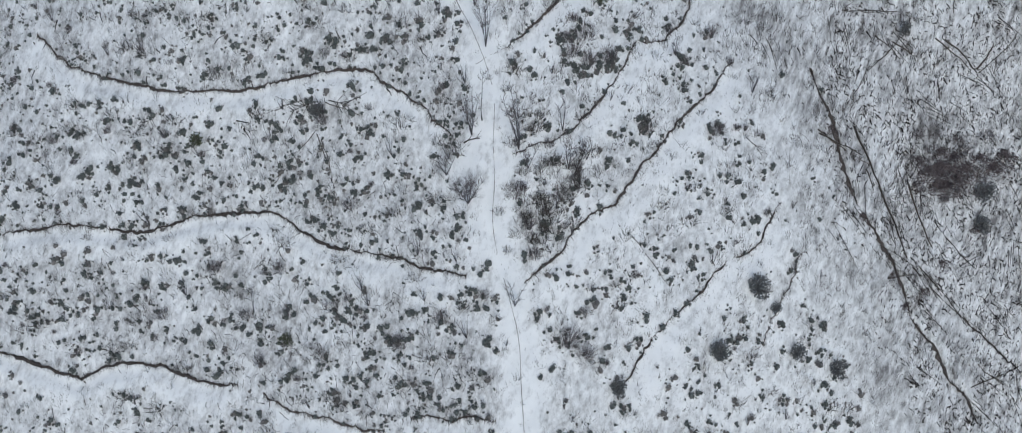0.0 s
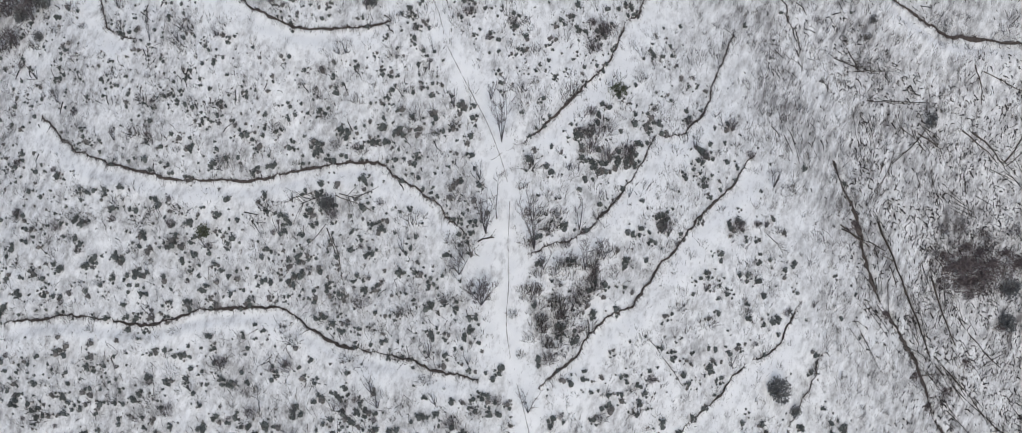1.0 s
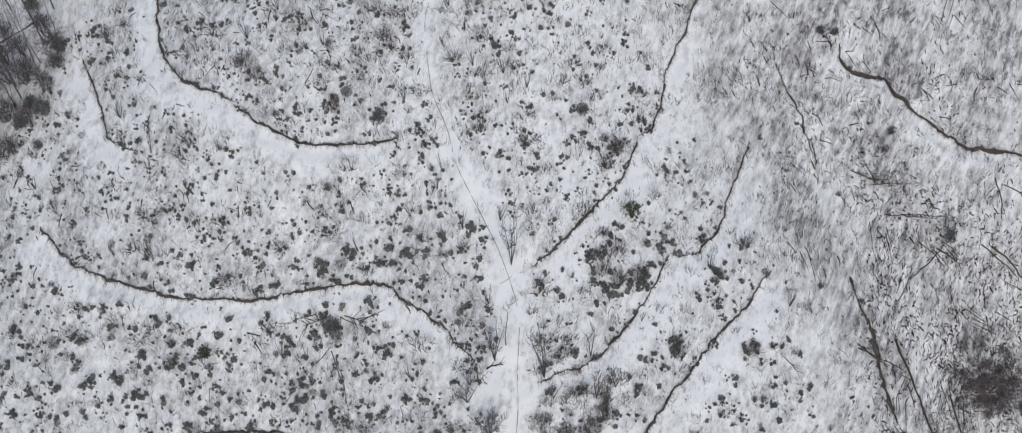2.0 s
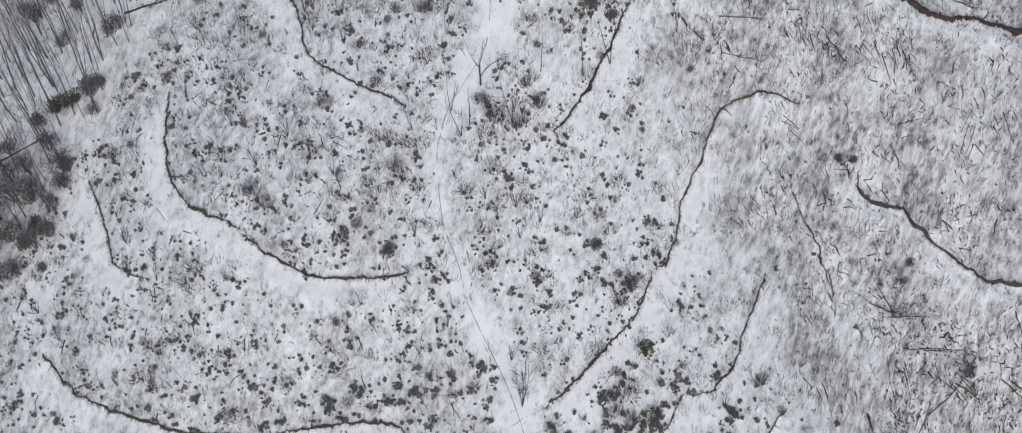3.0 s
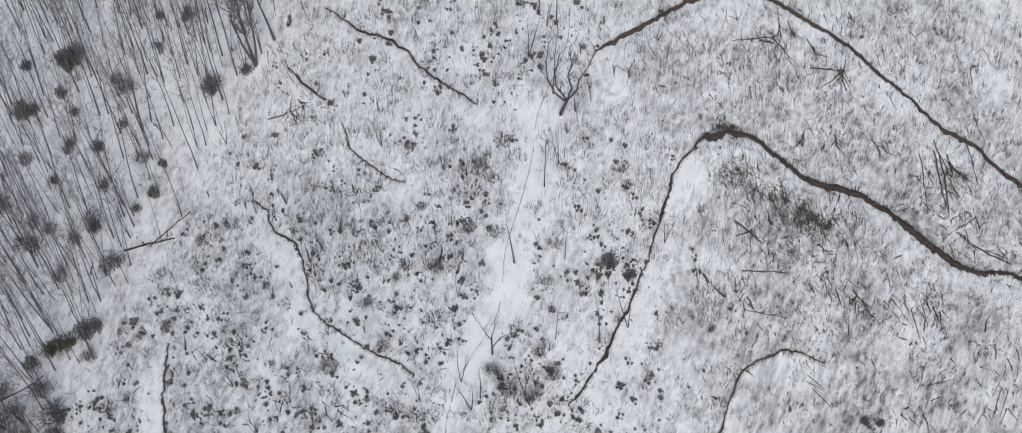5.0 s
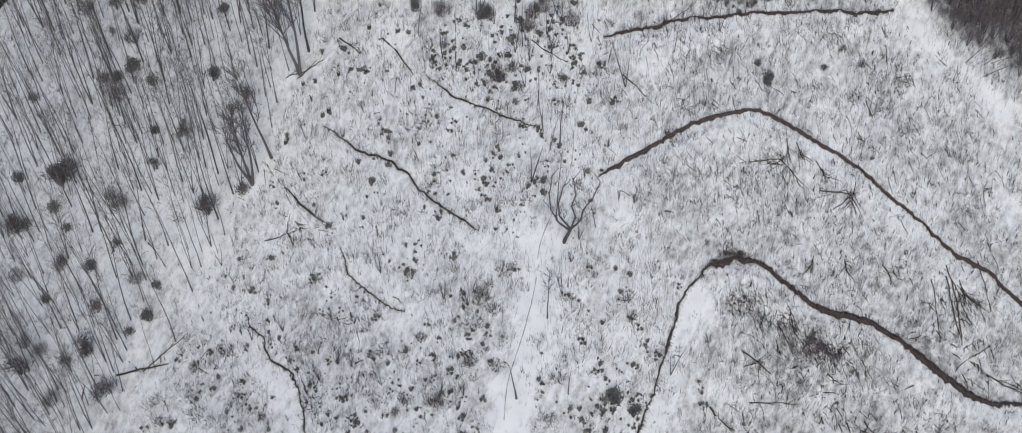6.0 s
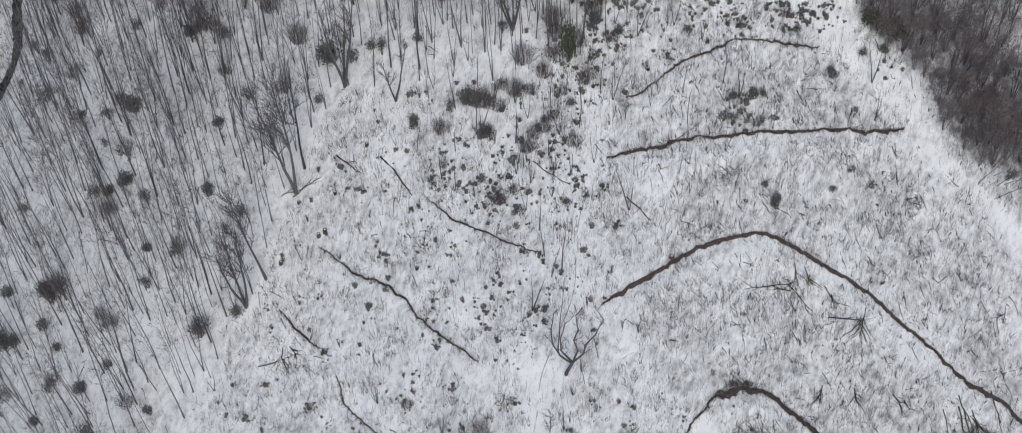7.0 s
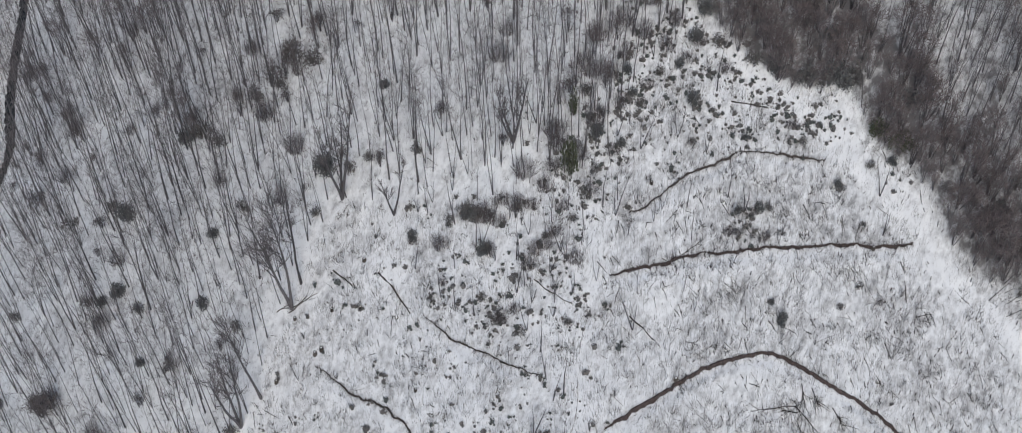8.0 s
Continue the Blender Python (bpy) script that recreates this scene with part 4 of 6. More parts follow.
for k, (x, y, s) in enumerate([(-53.9, 81.3, 1.7), (-58.6, 72.0, 1.2), (-48.0, 66.2, 1.2), (-41.7, 63.9, 1.2), (-53.0, 71.5, 0.9), (-61.0, 67.3, 1.5), (-48.6, 61.6, 1.3), (-35.5, 74.3, 1.3), (-31.3, 74.6, 1.2), (-58.3, 77.4, 1.3), (-56.7, 64.3, 1.1), (-51.2, 61.2, 1.1), (-54.6, 68.4, 1.0), (-54.4, 62.9, 1.0), (-54.3, 77.8, 1.2), (-40.9, 66.9, 0.9), (-52.5, 57.4, 1.2), (-43.9, 62.6, 0.9), (-59.7, 82.8, 1.3), (-47.2, 77.7, 1.0), (-45.9, 72.3, 0.9)]):
    bush((EVERGREEN, HAZY, GREYBUSH)[k % 3], x, y, s * (0.85, 1.3, 1)[k % 3], ("round dark evergreen bush beneath bare trees", "fuzzy bare bush beneath slender trees", "round grey dead-leaved bush beneath bare trees")[k % 3], k, group="bushes in the wood", tall=1.15)
bush(GREENISH, 11.5, 17.5, 1.25, "rounded olive-green bush on a snowy slope", 1)
bush(GREENISH, 41.2, 97.4, 1.7, "green evergreen bush in brown thicket", 1)
bush(EVERGREEN, 56.0, 4.8, 1.9, "dark evergreen bush among felled brush", 1)
bush(EVERGREEN, 55.2, 1.9, 1.5, "dark evergreen bush among felled brush", 2)
bush(EVERGREEN, 26.4, -8.1, 1.9, "dark leafy clump above a snowy bench", 2)
bush(EVERGREEN, 28.2, -9.6, 1.0, "small dark leafy clump on snow", 1)
bush(EVERGREEN, 21.2, -14.5, 1.7, "dark leafy clump on a snowy slope", 0)
bush(EVERGREEN, 30.4, -13.2, 1.4, "dark leafy clump on a snowy slope", 1)
bush(EVERGREEN, 35.1, -13.9, 1.5, "dark leafy clump on a snowy slope", 2)
bush(EVERGREEN, 9.7, -19.1, 1.3, "dark leafy clump beside a bench", 2)
bush(EVERGREEN, 35.2, 39.3, 0.85, "small round dark evergreen bush on snow", 0)
bush(EVERGREEN, 36.8, 39.1, 0.8, "small round dark evergreen bush on snow", 1)
bush(EVERGREEN, 7.1, 26.4, 1.1, "dark leafy clump on a snowy slope", 1)
bush(EVERGREEN, -14.0, 26.1, 1.1, "dark leafy clump above a cut bank", 2)
bush(EVERGREEN, 8.3, 50.2, 1.4, "dark leafy clump beside a cut bank", 0)
bush(EVERGREEN, 10.4, 49.3, 1.0, "dark leafy clump beside a cut bank", 1)
bush(EVERGREEN, 26.9, 81.4, 0.8, "small dark evergreen bush on snow", 2)
bush(EVERGREEN, -3.8, 87.7, 1.0, "upright dark evergreen bush on snow", 1, tall=1.5)
bush(EVERGREEN, -19.8, 8.2, 1.25, "dark leafy bush among fallen bare branches", 1, tall=1.4)
bush(GREENISH, -33.4, 7.8, 1.4, "rounded dull green bush on a snowy slope", 0)
bush(GREENISH, 5.4, 94.6, 1.2, "tall green holly bush at the wood edge", 1, tall=4.0)
bush(GREENISH, 6.0, 100.5, 0.9, "tall green holly bush at the wood edge", 0, tall=3.4)
bush(GREENISH, 38.6, 98.5, 1.8, "green evergreen bush in brown thicket", 0)
bush(GREENISH, -24.6, -11.8, 1.0, "dull green bush on a snowy slope", 1)
for k, (x, y, s) in enumerate([(-27.6, -13.1, 1.4), (-19.5, -9.4, 1.6), (4.7, -15.2, 2.4), (6.4, -16.4, 1.8), (-16.8, -0.8, 1.5), (-25.0, -5.0, 1.5), (-32.0, -4.0, 1.4), (-12.6, -14.0, 1.7), (-8.0, -12.6, 1.5), (-38.0, -7.4, 1.4), (-21.0, -13.6, 1.5), (-29.0, -8.6, 1.4), (-19.4, 7.6, 1.4), (9.3, 13.5, 2.2), (8.0, 11.5, 1.6), (12.0, 12.0, 1.6), (-27.0, 32.4, 1.5), (10.3, 23.4, 1.7)] + [(-19.0, 27.8, 1.6), (-17.4, 28.9, 1.2), (7.3, 12.8, 1.5), (8.2, 15.0, 1.2), (11.7, 11.4, 1.5), (9.6, 11.0, 1.6), (9.1, 21.6, 1.6), (10.3, 23.7, 1.4), (15.3, 5.1, 1.4), (23.3, 6.4, 1.6), (20.4, 13.1, 1.2), (23.9, 16.9, 1.3), (19.0, 16.4, 1.0), (25.8, 14.4, 0.9), (-28.6, 34.0, 2.0), (0.6, 41.2, 1.2), (-2.6, 37.8, 1.7), (1.8, 39.4, 1.7), (-4.0, 39.6, 1.5), (-0.2, 37.4, 1.6), (-15.2, 42.9, 1.2), (-9.8, 50.0, 1.5)] + [(-6.2, 53.5, 1.3), (-4.8, 59.6, 1.5), (-12.9, 50.6, 1.2), (-20.6, 41.6, 1.6), (-13.2, 34.0, 1.7), (-11.1, 56.4, 1.1), (-12.4, 63.0, 1.2), (-2.6, 81.2, 1.6), (-11.6, 89.9, 1.1), (-4.4, 91.1, 1.7), (-2.0, 92.6, 1.5), (-1.0, 82.0, 1.3), (2.5, 88.0, 1.4), (10.0, 97.0, 1.4), (9.0, 100.6, 1.6), (29.4, 99.4, 1.2), (21.8, 89.6, 1.1), (25.4, 88.9, 0.9), (4.6, 91.6, 1.3), (6.0, 97.6, 1.4), (8.0, 104.6, 1.8), (14.2, 103.4, 1.4), (18.5, 105.6, 1.6), (22.6, 104.6, 1.5), (28.6, 104.0, 1.5)]):
    bush(HAZY if s > 1.35 else TWIGGY, x, y, s, "bare brown brushy shrub on thin snow", k, group="brushy shrubs", tall=0.8)
# a patch of tangled brown brush beside the spine
rng = random.Random(76)
for k, (x, y) in enumerate([(0.0, -2.6), (1.4, -3.1), (0.4, -4.7), (1.8, -4.3), (2.7, -5.6), (0.8, -6.1), (2.0, -7.4), (3.5, -0.6), (5.2, -0.3), (6.9, -0.5), (8.6, 1.2), (7.6, -1.6), (5.8, -2.0), (4.1, -2.2), (5.1, -4.3), (3.6, -3.6), (4.4, -5.6), (2.4, 3.7), (4.4, 4.3), (1.0, 4.3)]):
    for j in range(4):
        wide = rng.uniform(0.7, 1.5)
        bush((FAINT, FAINT, FAINT, TWIGGY if k % 3 == 0 else FAINT)[j], x + rng.gauss(0, 0.8), y + rng.gauss(0, 0.7), wide, "tangled brown leafless brush on thin snow", 4 * k + j, group="brush beside the spine", tall=rng.uniform(0.9, 1.5))
rng = random.Random(77)
for k, (x, y) in enumerate(scatter(1500, (-58, 38, -26, 62), lambda x, y: 0.5 * (shrub_chance(x, y) > 0.08), 1.5, 79)[:330]):
    bush(FAINT, x, y, rng.uniform(0.7, 1.9), "thin grey-brown leafless shrub on snow", k, group="thin leafless shrubs", tall=rng.uniform(0.6, 1.0))
BRUSHWOOD = varied("reddish_dead_brush", (0.070, 0.057, 0.058), (0.195, 0.165, 0.168), scale=0.8, island=True)


def pile_mesh(seed):
    """A low ragged heap of criss-cross brush."""
    rng = random.Random(seed)
    random.seed(seed)
    s = Soup()
    for _ in range(420):
        a, r = rng.uniform(0, 2 * math.pi), abs(rng.gauss(0, 0.85))
        p = Vector((math.cos(a) * r, math.sin(a) * r * 0.8, rng.uniform(0.0, 0.5) * max(0.1, 1 - r)))
        w = rng.gauss(-0.4, 0.7)
        s.blade(p, p + Vector((math.cos(w), math.sin(w), rng.uniform(-0.1, 0.5))) * rng.uniform(0.15, 0.5), rng.uniform(0.04, 0.09))
    return (s.mesh("felled_brush", BRUSHWOOD),)


for k, (x, y) in enumerate(scatter(900, (-58, 30, -24, 66), lambda x, y: 0.5 * (shrub_chance(x, y) > 0.3), 2.6, 83)[:170]):
    bush(TWIGGY, x, y, rng.uniform(0.45, 1.0), "low tangled brown twiggy bush on snow", k, group="low twiggy bushes", tall=rng.uniform(0.7, 1.1))
PILE = [pile_mesh(330 + i) for i in range(3)]
NAMES[id(PILE)] = "felled_brush"
for k, (x, y, s) in enumerate([(48.9, 6.6, 1.9), (50.3, 7.0, 2.0), (51.7, 6.9, 2.0), (52.9, 6.1, 1.8), (51.1, 5.5, 1.7), (49.8, 5.4, 1.5), (47.9, 7.5, 1.4), (54.1, 7.1, 1.8), (52.5, 8.2, 1.7), (55.6, 8.2, 1.5), (57.1, 7.3, 1.8), (58.8, 8.3, 2.0), (50.9, 8.6, 1.4), (47.2, 5.2, 0.8), (40.0, 1.2, 0.8), (43.2, -3.8, 0.8), (37.4, 9.2, 0.9), (44.6, -6.4, 0.9), (49.7, -1.8, 1.0), (54.6, 1.8, 1.2), (46.9, -4.8, 0.9), (21.0, 64.8, 1.0), (22.6, 65.0, 0.9), (19.6, 64.0, 0.8), (29.6, 57.7, 1.2), (30.8, 57.1, 1.1)]):
    bush(PILE, x, y, s, "dark tangled pile of felled brush", k, "brush pile", "brush piles")
for k, (x, y, s) in enumerate([(48.1, 10.0, 1.5), (50.3, 10.2, 1.6), (52.8, 10.0, 1.7), (46.8, 7.6, 1.3), (47.8, 4.8, 1.2), (50.6, 4.2, 1.3), (55.2, 5.4, 1.6), (56.6, 10.4, 1.8), (49.8, 8.8, 1.5), (53.6, 9.0, 1.7), (52.6, 4.8, 1.3), (29.0, 56.6, 1.3), (32.2, 56.4, 1.2), (27.8, 58.6, 1.1)]):
    bush(TWIGGY, x, y, s, "low brown tangle of twigs round a brush pile", k, group="twigs round the brush pile", tall=0.45)

for k, (x, y, s) in enumerate([(24.9, 91.5, 0.9), (23.4, 91.4, 0.7), (26.3, 91.8, 0.7), (25.9, 89.3, 0.9), (27.4, 89.4, 0.7), (23.0, 89.4, 0.8), (24.4, 89.2, 0.6), (35.6, 85.0, 0.7), (33.2, 82.9, 0.7), (37.6, 83.6, 0.8), (34.4, 93.6, 0.8), (36.4, 90.4, 0.6), (-8.4, 85.3, 0.9), (-9.7, 83.8, 0.7), (-4.2, 83.2, 0.9), (-2.4, 81.0, 1.2), (-0.4, 79.6, 1.0), (4.4, 80.4, 0.8), (18.8, 46.1, 0.8), (11.9, 40.6, 0.8)]):
    bush(GREYBUSH if k % 3 else HAZY, x, y, s, "grey-brown scrubby bush on thin snow", k, group="scrub on the slope", tall=0.9)
for k, (x, y, s) in enumerate([(26.0, 83.2, 0.55), (27.1, 81.8, 0.85), (-11.5, 90.2, 0.9), (-5.4, 91.2, 1.3), (-4.2, 87.6, 0.95)]):
    bush(EVERGREEN, x, y, s, "rounded dark evergreen bush on thin snow", k, group="evergreens on the slope", tall=1.15)

# the dark thicket beyond the bare verge
def crowned_mesh(seed, mat, radius, height, lobes, count):
    """A tall many-stemmed bush whose bare crown is a cloud of fine twigs in several lobes."""
    rng = random.Random(seed)
    random.seed(seed)
    stems, twigs = Soup(), Soup()
    for k in range(lobes):
        a, r = rng.uniform(0, 2 * math.pi), radius * rng.uniform(0.15, 0.7)
        mid = Vector((math.cos(a) * r, math.sin(a) * r, height * rng.uniform(0.45, 0.85)))
        size = radius * rng.uniform(0.35, 0.6)
        stems.tube([Vector((mid.x * 0.15, mid.y * 0.15, -0.2)), mid * 0.55 + Vector((rng.uniform(-0.2, 0.2), rng.uniform(-0.2, 0.2), 0)), mid + Vector((0, 0, size * 0.8))], [0.05, 0.04, 0.012], 3, False)
        for _ in range(count // lobes):
            u = Vector((rng.gauss(0, 1), rng.gauss(0, 1), rng.gauss(0.15, 0.9)))
            u = u.normalized() * rng.random() ** 0.45
            root = mid + u * size
            way = (u + Vector((rng.uniform(-0.7, 0.7), rng.uniform(-0.7, 0.7), rng.uniform(0.1, 0.9)))).normalized()
            twigs.blade(root, root + way * rng.uniform(0.3, 0.8) * size, rng.uniform(0.035, 0.07))
    return stems.mesh("stem_tangle", BARK), twigs.mesh("twig_crown", mat)


THICK = [crowned_mesh(340 + i, THICKET, 2.0, 3.6 + 0.5 * i, 6, 400) for i in range(5)]
NAMES[id(THICK)] = "thicket_bush"
rng = random.Random(21)
clump = scatter(9000, (12, 74, 62, 132), lambda x, y: np.where((verge_side(x, y) > 0.0) & (verge_side(x, y) < 6.2 + 0.09 * x), 0.97 - 0.6 * (patchy(x, y, 5, 24) > 0.6), 0), 1.1, 22)
clump.sort(key=lambda p: (p[0] - 40) ** 2 + (p[1] - 94) ** 2)
for k, (x, y) in enumerate(clump[:520]):
    deep = verge_side(x, y)
    if k % 13 == 0:
        if k % 2:
            bush(GREYBUSH, x, y, rng.uniform(0.8, 1.7), "grey dead-leaved bush within brown thicket", k, group="thicket beyond the verge", tall=1.5)
        else:
            bush(EVERGREEN, x, y, rng.uniform(0.8, 1.6), "dark evergreen bush within brown thicket", k, group="thicket beyond the verge")
    else:
        bush(THICK, x, y, rng.uniform(0.4, 0.7) if deep < 0.8 else rng.uniform(0.75, 1.25), "tall brown leafless thicket bush beyond the verge", k, group="thicket beyond the verge", tall=rng.uniform(0.8, 1.2))


# bare understory beneath the trees
SHORT = [crowned_mesh(380 + i, UNDERWOOD, 1.3, 1.9, 5, 460) for i in range(4)]
NAMES[id(SHORT)] = "thicket_bush"
UNDERSTORY, BROWN = list(SHORT), list(THICK)
NAMES[id(UNDERSTORY)], NAMES[id(BROWN)] = "understory_bush", "brown_bush"
for k, (x, y) in enumerate(scatter(700, (14, 70, 80, 138), lambda x, y: np.where((verge_side(x, y) > 8) & (verge_side(x, y) < 32), np.interp(verge_side(x, y), [8, 20], [0.7, 0.3]), 0), 1.9, 25)[:170]):
    bush(BROWN, x, y, rng.uniform(0.6, 1.3), "tall brown leafless bush among trees beyond the verge", k, group="bushes beyond the verge", tall=rng.uniform(0.9, 1.5))
for k, (x, y) in enumerate(scatter(700, (-68, 8, 40, 132), lambda x, y: np.interp(y, [60, 84, 100, 112], [0.05, 0.12, 0.40, 0.52]) * (0.5 + 0.7 * (patchy(x, y, 12, 27) > 0)) * (y > wood_edge(x) + 3) * (np.abs(x + 64) > 2.5), 2.4, 78)):
    if k % 2:
        bush(HAZY, x, y, rng.uniform(1.1, 2.2), "hazy grey-brown leafless bush beneath slender trees", k, group="understory bushes", tall=rng.uniform(0.9, 1.4))
        continue
    bush(UNDERSTORY, x, y, rng.uniform(0.45, 0.95), "bare grey-brown understory bush beneath slender trees", k, group="understory bushes", tall=rng.uniform(0.9, 1.4))


for k, (x, y, s) in enumerate([(-27.4, 108.2, 1.5), (-26.0, 109.0, 1.3), (-35.9, 104.7, 1.4), (-37.8, 106.6, 1.3), (-55.6, 121.6, 1.6), (-47.0, 120.4, 1.6), (-13.8, 112.0, 1.4), (-22.1, 111.0, 1.3), (-33.2, 117.0, 1.5), (-41.5, 117.0, 1.7), (-45.7, 115.0, 1.5), (-31.2, 105.7, 1.2), (-43.6, 118.6, 1.5), (-50.0, 117.6, 1.4), (9.6, 103.0, 1.0), (8.4, 106.4, 1.2), (11.2, 107.6, 1.2), (13.4, 110.2, 1.3), (10.0, 110.6, 1.3), (15.8, 109.0, 1.1), (16.6, 112.0, 1.3), (12.4, 113.4, 1.3), (6.4, 103.8, 1.0), (7.6, 99.4, 0.9), (4.4, 101.6, 1.0), (5.8, 108.6, 1.3)]):
    bush(BROWN, x, y, s * 0.62, "hazy brown leafless bush among bare trees", k, group="brown bushes in the wood", tall=1.1 + 0.1 * (k % 4))


# the tangled thicket where the wood meets the clearing
for k, (x, y, s) in enumerate([(-53.2, 44.8, 1.5), (-51.0, 42.2, 1.5), (-56.8, 40.1, 1.8), (-54.8, 39.4, 1.5), (-57.5, 42.5, 1.7), (-58.6, 38.4, 1.7), (-55.2, 42.6, 1.3), (-57.0, 35.6, 1.6), (-60.4, 37.0, 1.7), (-60.2, 43.6, 1.6), (-53.6, 34.0, 1.3), (-50.9, 40.0, 1.1), (-45.4, 56.8, 1.1), (-46.8, 56.2, 1.0), (-59.4, 33.4, 1.6), (-62.6, 40.2, 1.7), (-55.8, 31.6, 1.2), (-48.2, 47.4, 0.8), (-52.6, 37.6, 1.3), (-58.0, 45.6, 1.2), (-61.4, 34.6, 1.5), (-57.8, 31.8, 1.4), (-49.0, 62.0, 1.2), (-56.6, 61.0, 1.4), (-53.8, 80.6, 1.9), (-52.4, 81.4, 1.4), (-35.1, 73.4, 1.2), (-59.3, 77.0, 1.2)]):
    bush(SHORT, x, y, s, "tangled brown leafless bush at the wood edge", k, group="thicket at the wood edge", tall=0.9 + 0.1 * (k % 4))
for k, (x, y, s) in enumerate([(-52.6, 48.9, 1.5), (-51.4, 49.3, 1.4), (-50.2, 49.7, 1.2), (-54.9, 48.2, 1.3)]):
    bush(GREENISH, x, y, s, "dark green evergreen bush at the wood edge", k, group="thicket at the wood edge", tall=1.2)
for k, (x, y, s) in enumerate([(-48.6, 50.2, 1.6), (-47.4, 50.7, 1.2), (-50.6, 42.0, 1.2), (-52.4, 35.4, 1.4), (-55.1, 34.4, 1.3), (-52.8, 31.5, 0.9), (-54.0, 36.6, 1.1), (-59.2, 36.2, 1.4)]):
    bush(EVERGREEN, x, y, s, "dense dark evergreen bush at the wood edge", k, group="thicket at the wood edge", tall=1.2)


# ---- small dark shrubs ----
def shrub_mesh(seed):
    """A low rounded shrub of one to three lobes, ragged with small leaves."""
    rng = random.Random(seed)
    random.seed(seed)
    s = Soup()
    lobes = [(0, 0, 0.30)] + [(rng.uniform(-0.36, 0.36), rng.uniform(-0.3, 0.3), rng.uniform(0.12, 0.27)) for _ in range(rng.choice((0, 1, 1, 2)))]
    for cx, cy, r in lobes:
        core = len(s.v)
        for z, q in ((0.0, 0.72), (0.7, 0.76), (1.25, 0.42)):
            for i in range(5):
                turn = math.pi * i / 2.5 + z
                wide = q * r * rng.uniform(0.7, 1.15)
                s.v.append(Vector((cx + math.cos(turn) * wide, cy + math.sin(turn) * wide, (z + rng.uniform(-0.12, 0.12)) * r)))
        for ring in (0, 5):
            s.f += [(core + ring + i, core + ring + (i + 1) % 5, core + ring + 5 + (i + 1) % 5, core + ring + 5 + i) for i in range(5)]
        s.f.append(tuple(core + 10 + i for i in range(5)))
    for _ in range(24):
        cx, cy, r = rng.choice(lobes)
        a, q = rng.uniform(0, 2 * math.pi), math.sqrt(rng.uniform(0.25, 1.1))
        mid = Vector((cx + math.cos(a) * q * r * 0.9, cy + math.sin(a) * q * r * 0.9, 0.05 + r * 1.6 * math.sqrt(max(0.05, 1.25 - q * q)) * rng.uniform(0.5, 1.0)))
        out = Vector((math.cos(a) * 0.7, math.sin(a) * 0.7, rng.uniform(0.0, 1.3))).normalized()
        s.leaf(mid, out * rng.uniform(0.10, 0.24), rng.uniform(0.07, 0.15))
    return s


SHRUBS = [shrub_mesh(400 + i) for i in range(12)]


# where the shrubs stand in denser patches: x, y, reach, number
THICK_LOW = [(6.5, 12.6, 1.2, 14), (9.8, 14.6, 1.2, 9), (9.8, 11.6, 1.4, 10), (12.3, 11.4, 1.3, 12), (7.8, 9.2, 1.6, 9), (14.0, 15.2, 1.0, 9), (14.9, 5.6, 0.8, 6), (20.1, 12.7, 1.0, 6), (24.6, 16.6, 0.9, 6), (12.4, 3.0, 1.5, 6), (5.9, -10.0, 1.6, 10), (9.3, -10.2, 1.8, 12), (11.7, -9.9, 1.3, 8), (19.5, -7.2, 1.0, 9), (21.6, -14.5, 1.2, 10), (14.8, -17.3, 1.0, 7)]
THICK_MORE = [(17.6, -17.5, 1.4, 8), (30.4, -13.2, 1.0, 8), (35.0, -13.6, 1.6, 12), (31.9, -17.8, 1.4, 9), (36.6, -17.7, 1.0, 7), (-19.5, -9.7, 1.3, 9), (-17.1, -10.5, 1.0, 6), (-13.5, -13.5, 1.5, 8), (-10.6, -12.2, 1.2, 7), (-47.6, -5.2, 1.8, 12), (-43.0, -4.8, 1.4, 9), (-47.6, -9.9, 1.2, 9), (-29.2, 33.2, 1.6, 12), (-18.3, 27.7, 1.4, 10), (-16.9, 31.5, 1.0, 6)]
